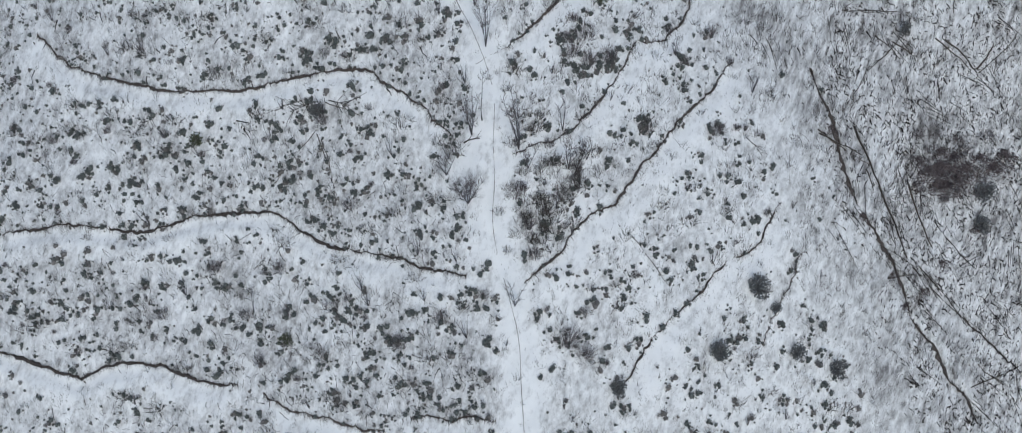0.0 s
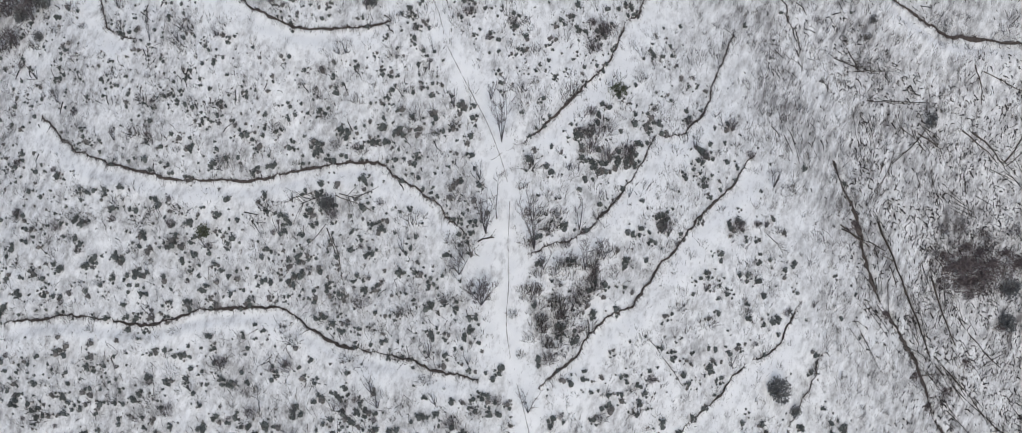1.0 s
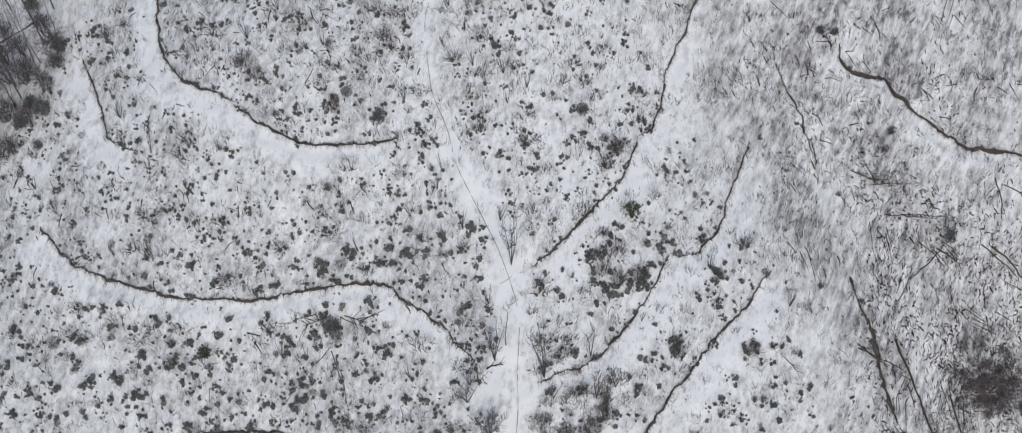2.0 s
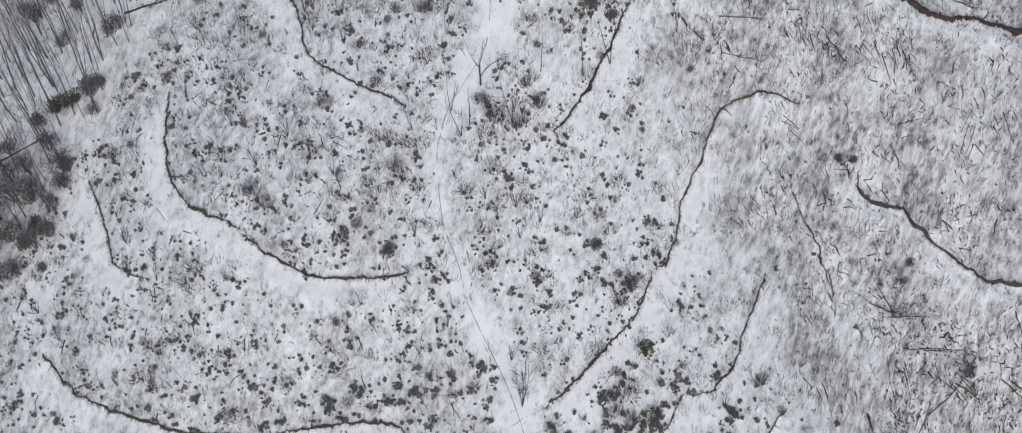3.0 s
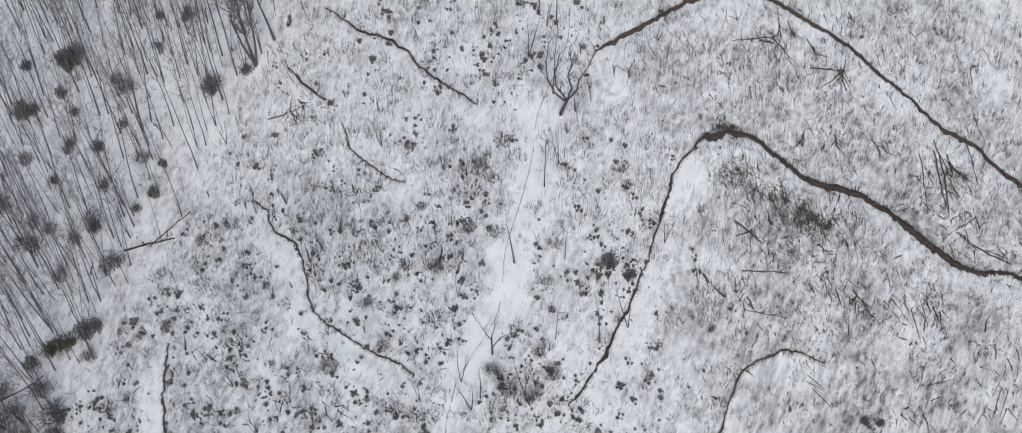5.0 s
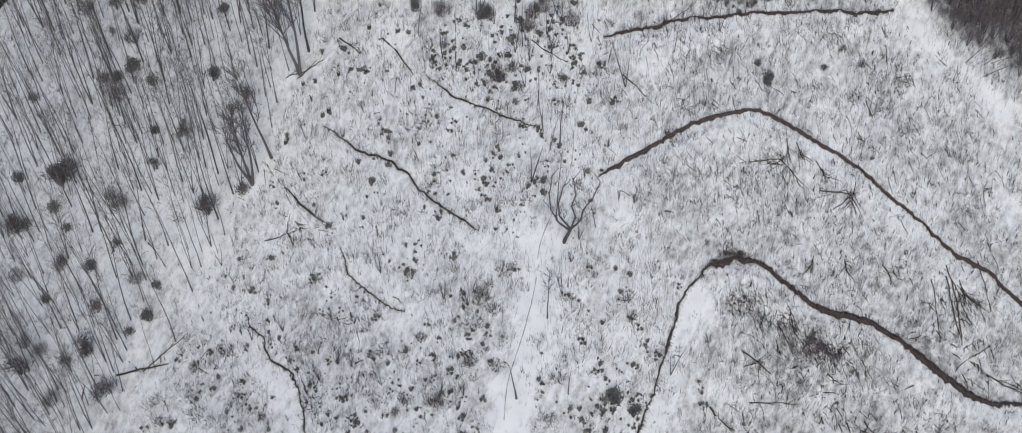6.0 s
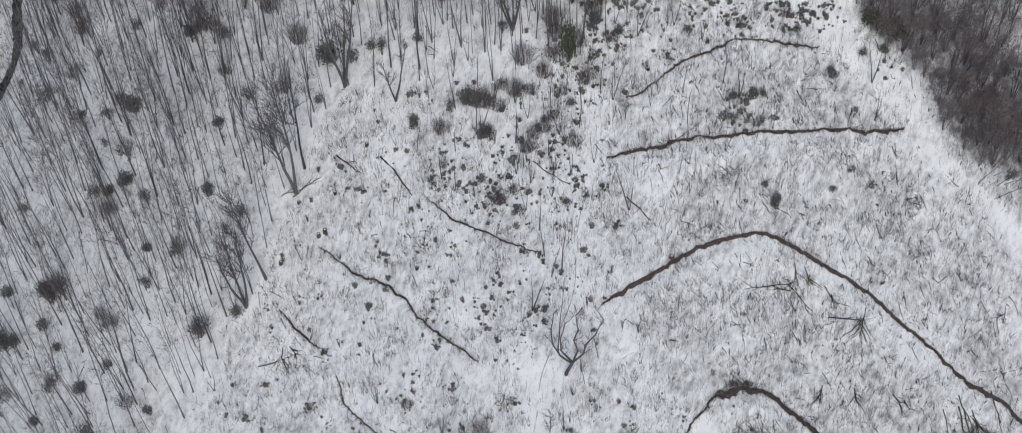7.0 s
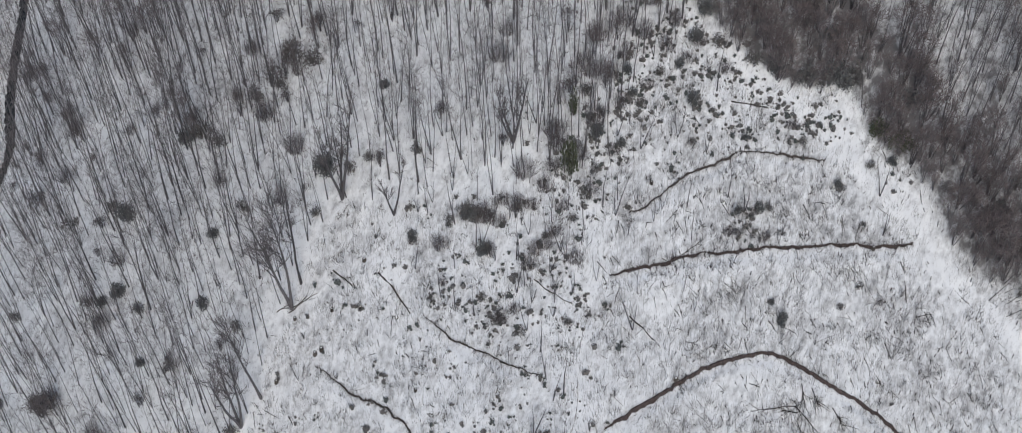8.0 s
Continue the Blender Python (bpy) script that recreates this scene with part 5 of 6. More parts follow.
THICK_HIGH = [(10.3, 22.6, 1.4, 14), (9.6, 19.8, 1.4, 9), (17.4, 22.4, 1.2, 7), (1.8, 19.4, 1.6, 10), (-1.8, 31.5, 1.4, 12), (7.3, 12.8, 0.9, 14), (11.7, 11.4, 1.0, 14), (9.4, 9.7, 1.2, 10), (9.1, 21.6, 1.2, 16), (10.3, 23.9, 0.9, 10), (8.6, 23.0, 1.2, 10), (15.3, 22.4, 0.9, 9), (20.0, 20.1, 0.7, 8), (18.8, 16.6, 0.6, 6), (15.3, 5.1, 0.8, 10), (23.3, 6.4, 1.0, 12), (20.4, 13.1, 0.8, 8), (-22.0, 8.4, 1.0, 14), (-24.6, 8.6, 1.0, 9), (-15.6, 10.2, 1.2, 9), (-20.0, 11.0, 1.6, 9)] + [(-23.0, 4.0, 2.0, 14), (-33.0, 9.0, 2.5, 14), (-18.0, 4.6, 1.8, 10), (28.5, 100.5, 1.6, 30), (31.5, 99.6, 1.5, 26), (26.0, 102.6, 1.2, 20), (34.5, 99.4, 1.2, 14), (-2.0, 36.8, 2.6, 22), (2.4, 36.2, 2.2, 16), (-4.0, 38.0, 1.8, 12), (-1.1, 40.4, 1.8, 12), (1.2, 39.4, 1.4, 8), (7.4, 49.0, 1.6, 10), (10.3, 48.4, 1.0, 6), (22.0, 61.2, 1.5, 7), (8.6, 50.0, 1.2, 14)] + [(11.2, 50.3, 1.0, 9), (6.5, 48.3, 1.0, 8), (-1.0, 65.4, 1.0, 6), (-12.4, 64.4, 2.0, 10), (24.8, 98.8, 1.6, 12), (-7.8, 84.6, 1.8, 9), (-3.4, 82.2, 1.6, 9), (7.4, 100.5, 1.6, 10), (8.0, 97.6, 1.2, 8), (5.8, 83.0, 1.8, 8), (14.0, 98.6, 2.4, 26), (-2.5, 81.0, 1.4, 12)] + [(1.9, 81.4, 1.3, 10), (3.9, 79.9, 0.7, 5), (5.6, 80.0, 0.6, 4), (-1.0, 77.5, 1.0, 6), (0.2, 75.8, 0.9, 5), (6.1, 76.0, 0.6, 4), (4.3, 73.4, 0.7, 4), (2.1, 74.3, 0.7, 4), (5.5, 72.6, 0.8, 5), (-0.7, 73.0, 0.8, 4), (-5.1, 80.5, 0.9, 5), (1.0, 69.4, 1.2, 9), (-0.8, 68.2, 1.0, 7), (-4.2, 70.2, 1.6, 10), (-9.0, 71.4, 2.2, 14), (-8.2, 68.6, 1.2, 6), (-2.6, 72.0, 1.8, 10), (-3.2, 81.3, 2.0, 14), (2.8, 71.8, 1.0, 5), (-1.0, 85.0, 3.2, 34), (4.0, 86.0, 2.6, 28)] + [(-7.0, 86.0, 2.8, 20), (6.5, 90.5, 2.0, 20), (3.0, 92.0, 2.5, 18), (9.0, 96.0, 2.0, 16), (20.0, 99.8, 2.4, 24), (29.6, 98.2, 1.5, 14), (24.4, 98.2, 0.9, 9), (24.2, 91.2, 1.2, 14), (23.0, 89.4, 1.2, 9), (16.5, 95.4, 1.2, 8), (9.0, 94.0, 2.0, 14), (9.0, 99.5, 2.0, 18), (33.4, 100.0, 2.0, 16), (30.5, 100.6, 1.5, 14), (40.5, 94.5, 1.5, 8), (12.3, 102.0, 1.2, 8), (15.0, 105.4, 1.8, 10), (13.2, 103.6, 2.6, 60), (20.0, 104.6, 2.2, 40), (16.5, 108.3, 2.0, 30), (19.0, 109.4, 1.6, 16)] + [(14.5, 111.5, 2.0, 16), (27.5, 102.0, 1.5, 14), (23.0, 104.2, 1.5, 12)]

places = scatter(42000, (-62, 40, -38, 108), lambda x, y: shrub_chance(x, y) * np.clip((y + 38) / 9, 0, 1), 0.42, 31)
rng = random.Random(35)
for px, py in places[:]:
    if rng.random() < 0.22:
        turn = rng.uniform(0, 2 * math.pi)
        places += [(px + math.cos(turn + k) * 0.42, py + math.sin(turn + k) * 0.42) for k in range(rng.randrange(1, 4))]
for px, py, reach, many in THICK_LOW + THICK_MORE + THICK_HIGH:
    places += [(px + rng.gauss(0, reach * 0.6), py + rng.gauss(0, reach * 0.6)) for _ in range(many)]
zs = surface([p[0] for p in places], [p[1] for p in places])
order = sorted(range(len(places)), key=lambda i: (places[i][0] + 14) ** 2 + (places[i][1] - 30) ** 2)
rest, dead = Soup(), Soup()
meshes = [s.mesh("shrub", LEAF) for s in SHRUBS]
faded = [s.mesh("shrub", FADED) for s in SHRUBS]
rng = random.Random(33)
for rank, i in enumerate(order):
    (x, y), k = places[i], rng.randrange(len(SHRUBS))
    size = (0.36 + 1.0 * rng.random() ** 1.8) * (1.0 if y < 16 else 0.78 if y < 66 else 0.86)
    pale = rng.random() < (0.22 if y < 56 else 0.62)
    m = pose(x, y, zs[i] - 0.03, 0, 0, rng.uniform(0, 360)) @ Matrix.Diagonal((size, size, size * rng.uniform(0.8, 1.3), 1))
    if rank < 300:
        ob = tagged(new("shrub", (faded if pale else meshes)[k]), "small grey-brown dead-leaved shrub rising through snow" if pale else "small dark evergreen shrub rising through snow", "shrub", "small shrubs")
        ob.matrix_basis = m
    else:
        (dead if pale else rest).add(SHRUBS[k].v, SHRUBS[k].f, m)
tagged(new("undergrowth", rest.mesh("undergrowth", LEAF)), "many small dark evergreen shrubs dotting the snow", "undergrowth", kind="stuff")
tagged(new("dead_undergrowth", dead.mesh("dead_undergrowth", FADED)), "many small grey-brown dead-leaved shrubs dotting the snow", "undergrowth", kind="stuff")


# ---- dry stems ----
def stem_chance(x, y):
    lift, bare = fields(x, y)
    d = 0.45 + 0.62 * np.clip((y - 46) / 12, 0, 1) + 0.3 * np.clip((x - right_edge(y)) / 5, 0, 1)
    d = d * np.clip(0.75 + 0.6 * patchy(x, y, 7, 41), 0.1, 1.3) * np.clip(1 - (0.9 - 0.2 * (x > 4)) * bare, 0, 1)
    return np.where((y > wood_edge(x)) & (x < 20), 0.25 * d, d) * (verge_side(x, y) < 3)


def tuft_places(n, rng):
    x, y = rng.uniform(-72, 66, n), rng.uniform(-40, 116, n)
    keep = rng.random(n) < stem_chance(x, y) * np.clip((y + 40) / 9, 0, 1)
    return x[keep], y[keep]


def build_tufts(n, blades):
    """Tufts of dead weeds, each a loose fan of stems."""
    rng = np.random.default_rng(44)
    cx, cy = tuft_places(n, rng)
    keep = rng.random(len(cx)) < np.interp(cy, [46, 62], [1.0, 0.5])
    cx, cy = cx[keep], cy[keep]
    k = len(cx)
    size = 0.6 + 0.9 * rng.random(k) ** 2
    a = rng.uniform(0, 2 * np.pi, (k, blades))
    r = np.sqrt(rng.random((k, blades))) * 0.32 * size[:, None]
    x, y = (cx[:, None] + np.cos(a) * r).ravel(), (cy[:, None] + np.sin(a) * r).ravel()
    tall = (rng.uniform(0.25, 0.85, (k, blades)) * size[:, None]).ravel()
    out = rng.uniform(0.15, 0.8, (k, blades))
    dx, dy = (np.cos(a) * out).ravel() * tall, (np.sin(a) * out).ravel() * tall
    return strewn("weed_tufts", x, y, dx, dy, tall, rng.uniform(0.014, 0.034, len(x)), rng, WEED, "tufts of dead grey-brown weeds poking through the snow", "weeds")


def strewn(name, x, y, dx, dy, tall, wide, rng, mat, label, category):
    z = surface(x, y)
    k = len(x)
    a = rng.uniform(0, np.pi, k)
    side = np.stack([np.cos(a), np.sin(a) * 0.4, np.zeros(k)], 1) * wide[:, None]
    root = np.stack([x, y, z - 0.03], 1)
    v = np.stack([root - side, root + side, root + np.stack([dx, dy, tall], 1)], 1).reshape(-1, 3)
    me = bpy.data.meshes.new(name)
    me.vertices.add(len(v))
    me.vertices.foreach_set("co", v.ravel())
    me.loops.add(len(v))
    me.loops.foreach_set("vertex_index", np.arange(len(v), dtype=np.int32))
    me.polygons.add(k)
    me.polygons.foreach_set("loop_start", np.arange(0, 3 * k, 3, dtype=np.int32))
    me.update(calc_edges=True)
    me.materials.append(mat)
    return tagged(new(name, me), label, category, kind="stuff")


def build_stems(n):
    rng = np.random.default_rng(42)
    x, y = rng.uniform(-72, 66, n), rng.uniform(-40, 118, n)
    keep = rng.random(n) < stem_chance(x, y) * np.clip((y + 40) / 9, 0, 1)
    x, y = x[keep], y[keep]
    k = len(x)
    tall = rng.uniform(0.25, 1.05, k) * rng.uniform(0.6, 1.1, k) * np.where(rng.random(k) < 0.6 * np.clip((y - 44) / 14, 0.1, 1), 2.1, 1)
    flop = np.where((x > right_edge(y)) & (y < 46), 0.6, np.interp(y, [40, 52], [0.22, 0.11]))
    lean = rng.normal(0, 1, (k, 2)) * flop[:, None]
    return strewn("dry_grass", x, y, lean[:, 0] * tall, (lean[:, 1] + 0.1) * tall, tall, rng.uniform(0.008, 0.018, k) * np.interp(y, [50, 62], [1.0, 0.82]), rng, STRAW, "dry straw-coloured stems standing out of the snow", "dry grass")


build_stems(480000)
build_tufts(47000, 14)


# ---- felled wood ----
def log(x0, y0, x1, y1, girth, seed, label="weathered felled trunk lying on thin snow", knots=3, spread=False):
    rng = random.Random(seed)
    n, radius = 7, girth * 0.68
    bow = rng.uniform(-0.35, 0.35)
    pts, radii = [], []
    xs = [x0 + (x1 - x0) * i / (n - 1) for i in range(n)]
    ys = [y0 + (y1 - y0) * i / (n - 1) for i in range(n)]
    zz = surface(xs, ys)
    lo = np.polyfit(range(n), zz, 1)
    fit_z = [max(zz[i], lo[0] * i + lo[1]) for i in range(n)]
    for i in range(n):
        pts.append(Vector((xs[i] + rng.uniform(-0.1, 0.1) + bow * math.sin(math.pi * i / (n - 1)), ys[i] + rng.uniform(-0.1, 0.1), fit_z[i] + radius * 0.55)))
        radii.append(radius * (1.1 - 0.55 * i / (n - 1)))
    s = Soup()
    s.tube(pts, radii, 7)
    root = thing("log", label, "log", "felled logs")
    part("stem", s.mesh("stem", LOGWOOD, True), root)
    d = (pts[-1] - pts[0]).normalized()
    for k in range(knots):
        at = pts[2 + k % (n - 3)]
        side = 0.55 if spread else 0.9
        w = (d + Vector((rng.uniform(-side, side), rng.uniform(-side, side), rng.uniform(0.05, 0.35)))).normalized()
        b = Soup()
        length = rng.uniform(0.5, 1.3) * (1.7 if spread else 1.0)
        b.tube([at, at + w * length * 0.5, at + w * length + Vector((0, 0, 0.1))], [radius * 0.4, radius * 0.3, radius * 0.1], 4)
        part("branch", b.mesh("branch", LOGWOOD), root)
    return root


LOGS_LOW = [(46.0, -1.9, 51.7, -6.6, 0.10), (42.5, -4.2, 46.3, -3.3, 0.09), (12.6, -5.3, 16.2, -9.3, 0.06), (46.0, -2.6, 51.9, -6.8, 0.11), (-19.8, 7.6, -21.6, 9.8, 0.08), (-21.6, 9.8, -24.6, 9.3, 0.06), (-20.1, 6.5, -18.2, -0.2, 0.07), (-20.2, 6.8, -25.8, 2.4, 0.05), (-19.0, 9.2, -15.5, 7.3, 0.07), (40.2, 9.9, 43.0, 3.4, 0.19), (42.6, 4.4, 45.2, -2.0, 0.16), (41.4, 5.8, 43.9, -1.0, 0.10), (35.7, 8.9, 41.7, 6.3, 0.11), (36.2, 9.6, 40.0, 6.4, 0.07), (46.4, 5.2, 48.6, -0.4, 0.17), (49.3, 2.0, 54.2, -2.0, 0.13)] + [(51.3, 19.0, 55.3, 16.1, 0.12), (56.0, 16.1, 58.3, 18.4, 0.14), (53.3, 24.8, 53.8, 21.3, 0.10), (54.4, 24.2, 58.6, 22.3, 0.10), (46.2, 18.6, 48.8, 16.9, 0.12), (38.8, 26.5, 40.1, 24.8, 0.10), (40.5, 21.6, 45.0, 21.5, 0.09), (39.3, 24.5, 43.1, 24.5, 0.08), (42.1, 16.3, 40.5, 12.4, 0.07), (35.7, 8.5, 40.8, 7.1, 0.12), (52.5, 18.9, 56.0, 15.8, 0.16), (56.2, 15.8, 61.2, 19.0, 0.08), (-19.7, 5.9, -18.6, 1.3, 0.06), (26.8, 6.4, 28.5, 5.0, 0.06), (47.0, 18.9, 42.6, 15.6, 0.08), (40.7, 13.1, 43.2, 16.9, 0.07)] + [(51.3, 14.8, 51.7, 11.2, 0.07)]
LOGS_MID = [(-44.9, 58.6, -38.9, 58.6, 0.17), (-41.8, 58.3, -37.2, 61.1, 0.10), (18.3, 50.9, 20.7, 49.1, 0.16), (22.2, 56.1, 25.2, 54.4, 0.12), (22.6, 51.8, 27.6, 52.1, 0.09), (35.1, 50.9, 36.9, 48.5, 0.1), (48.3, 54.8, 51.9, 53.0, 0.1), (22.1, 54.8, 24.0, 55.5, 0.07), (37.1, 25.9, 39.9, 24.8, 0.09), (42.4, 21.7, 47.1, 21.6, 0.08), (22.5, 48.3, 27.1, 48.1, 0.07), (52.1, -13.2, 58.9, -10.7, 0.09), (53.2, -11.0, 56.4, -12.6, 0.08), (-2.5, 9.7, 1.1, 11.3, 0.03), (-4.4, 2.6, -2.7, 2.9, 0.13)]
LOGS_HIGH = [(46.8, 17.0, 43.9, 19.2, 0.08), (-59.7, 45.2, -53.3, 46.9, 0.16), (45.4, 63.4, 45.9, 57.5, 0.10), (44.9, 64.6, 47.1, 59.2, 0.09), (49.0, 57.4, 45.3, 55.5, 0.07), (48.4, 65.0, 49.3, 60.3, 0.09), (48.3, 54.8, 51.6, 53.5, 0.08), (44.9, 63.7, 46.0, 58.1, 0.1), (43.3, 63.5, 43.6, 58.0, 0.08), (46.0, 62.8, 48.2, 60.9, 0.1), (-28.6, 69.3, -24.2, 69.8, 0.09), (-26.0, 70.5, -24.9, 67.9, 0.08), (-15.2, 87.3, -11.8, 83.0, 0.17), (11.0, 81.4, 13.4, 79.3, 0.12), (-20.3, 88.4, -18.2, 86.6, 0.13), (27.7, 74.2, 23.0, 73.5, 0.08)] + [(27.7, 74.2, 29.7, 71.6, 0.09), (31.8, 71.4, 35.1, 71.1, 0.09), (33.1, 69.6, 35.4, 71.3, 0.08), (1.2, 84.6, 4.9, 82.4, 0.09), (16.0, 86.8, 18.9, 88.4, 0.07), (23.0, 101.7, 27.2, 101.0, 0.1), (-25.0, 85.2, -22.0, 86.4, 0.09), (-26.5, 85.4, -24.4, 85.7, 0.08)]
for k, row in enumerate(LOGS_LOW + LOGS_MID + LOGS_HIGH):
    top = row[4] < 0.11 and (row[0] > 15 or row[0] < -15)
    log(*row, 500 + k, "felled treetop with spreading bare branches on snow" if top else "weathered felled trunk lying on thin snow", 8 if top else 4, top)


def treetop(x, y, way, reach, seed):
    """A felled treetop: a short butt from which bare branches fan out over the snow."""
    rng = random.Random(seed)
    root = thing("felled_treetop", "dark felled treetop with branches fanned over the snow", "felled treetop", "felled treetops")
    butt = (x - math.cos(way) * reach * 0.35, y - math.sin(way) * reach * 0.35)

    def lying(points, girth):
        zz = surface([p[0] for p in points], [p[1] for p in points])
        s = Soup()
        s.tube([(*p, z + 0.08 + girth) for p, z in zip(points, zz)], [girth * (1 - 0.75 * i / len(points)) for i in range(len(points))], 4)
        return s

    part("stem", lying([butt, (x, y), (x + math.cos(way) * reach * 0.5, y + math.sin(way) * reach * 0.5)], 0.058).mesh("stem", SLASHWOOD), root)
    for k in range(rng.randrange(8, 13)):
        f, turn = rng.uniform(-0.15, 0.4), way + rng.choice((-1, 1)) * rng.uniform(0.15, 0.95)
        a = (x + math.cos(way) * reach * f, y + math.sin(way) * reach * f)
        n = reach * rng.uniform(0.35, 0.9)
        b = (a[0] + math.cos(turn) * n * 0.5, a[1] + math.sin(turn) * n * 0.5)
        turn += rng.uniform(-0.35, 0.35)
        c = (b[0] + math.cos(turn) * n * 0.5, b[1] + math.sin(turn) * n * 0.5)
        part("branch", lying([a, b, c], rng.uniform(0.022, 0.038)).mesh("branch", SLASHWOOD), root)
    return root


for k, (x, y, way, reach) in enumerate([(28.6, 75.2, -1.5, 2.4), (29.8, 75.0, -1.2, 2.0), (32.0, 73.4, -1.0, 2.2), (35.4, 70.9, -1.9, 2.4), (27.2, 73.6, 3.0, 1.8), (26.0, 57.0, -1.3, 1.6), (46.4, 62.4, -1.3, 2.4), (34.0, 64.6, -1.5, 1.6), (38.4, 64.2, -0.9, 1.8), (30.4, 64.8, -2.0, 1.6), (43.6, 48.8, -1.2, 1.8), (-21.2, 9.2, 3.3, 3.4), (-17.6, 8.8, -0.4, 3.0), (-24.8, 70.2, -0.9, 1.4)]):
    treetop(x, y, way, reach, 560 + k)


def slash_chance(x, y):
    lift, bare = fields(x, y)
    d = 0.8 * np.clip((x - right_edge(y) - 4) / 8, 0, 1) * np.clip(0.5 + 0.9 * patchy(x, y, 10, 51), 0.08, 1.3) * np.where((x > 36) & (y < 30), 1.15, np.interp(y, [54, 64], [0.6, 0.24]))
    d = np.where(x < -5, 0.07 + 0.30 * np.clip((4 - y) / 6, 0, 1) * np.clip((x + 52) / 6, 0, 1), d)
    return d * np.clip(1 - bare, 0, 1) * (verge_side(x, y) < 0) * (y < 102)


# heaps of felled brush: x, y, reach, number of sticks
HEAPS = [(50.0, -1.0, 1.2, 70), (47.0, -4.5, 1.2, 60), (46.5, 17.5, 1.2, 50), (54.0, 16.5, 1.5, 60), (47.5, 4.0, 1.2, 50), (38.0, 33.0, 0.9, 40), (40.0, 25.0, 1.5, 50), (43.5, 3.5, 1.0, 60), (46.8, 3.5, 1.2, 70), (50.5, 9.0, 2.6, 330), (54.8, 9.0, 2.2, 220), (47.0, 8.0, 1.6, 110), (55.0, 3.0, 1.6, 110), (42.5, 24.5, 1.6, 60), (55.5, 17.5, 1.6, 60), (29.3, 58.2, 1.2, 90), (31.0, 57.2, 0.9, 50), (26.5, 58.9, 1.2, 50), (22.0, 60.4, 0.9, 50), (23.2, 62.0, 0.7, 25), (24.5, 55.4, 1.2, 40)] + [(46.0, 61.5, 1.4, 70), (43.7, 50.1, 1.0, 40), (33.3, 50.7, 0.7, 20), (15.0, 55.0, 1.0, 30), (22.2, 60.5, 1.0, 60), (24.8, 59.1, 1.0, 60), (31.0, 57.0, 0.9, 90), (32.0, 56.7, 0.7, 60), (35.7, 57.5, 0.8, 35), (46.5, 61.0, 1.6, 60), (21.5, 83.0, 1.2, 50), (27.0, 74.0, 1.6, 60), (32.5, 71.0, 1.2, 40), (35.0, 86.5, 1.2, 40), (-25.0, 72.5, 1.3, 40), (-23.0, 68.5, 1.2, 30), (-26.0, 69.6, 1.2, 40)]


HEAPS += [(21.1, 84.3, 0.9, 70), (22.6, 84.6, 0.7, 30), (34.4, 86.6, 0.9, 60), (32.6, 86.4, 0.8, 35), (37.4, 84.3, 0.9, 40), (27.8, 91.6, 1.0, 40), (29.6, 90.8, 0.9, 30), (25.2, 93.8, 0.9, 40), (28.0, 94.0, 0.8, 24), (42.0, 77.4, 1.1, 40), (39.6, 80.4, 1.0, 30), (36.0, 80.6, 0.9, 26), (20.6, 80.8, 1.0, 24), (30.0, 78.0, 1.0, 24), (24.0, 61.0, 0.9, 60), (27.0, 59.6, 1.2, 70), (33.6, 55.6, 1.4, 70), (36.6, 54.0, 1.2, 40), (21.4, 65.0, 0.5, 50), (23.4, 64.9, 0.6, 36)]


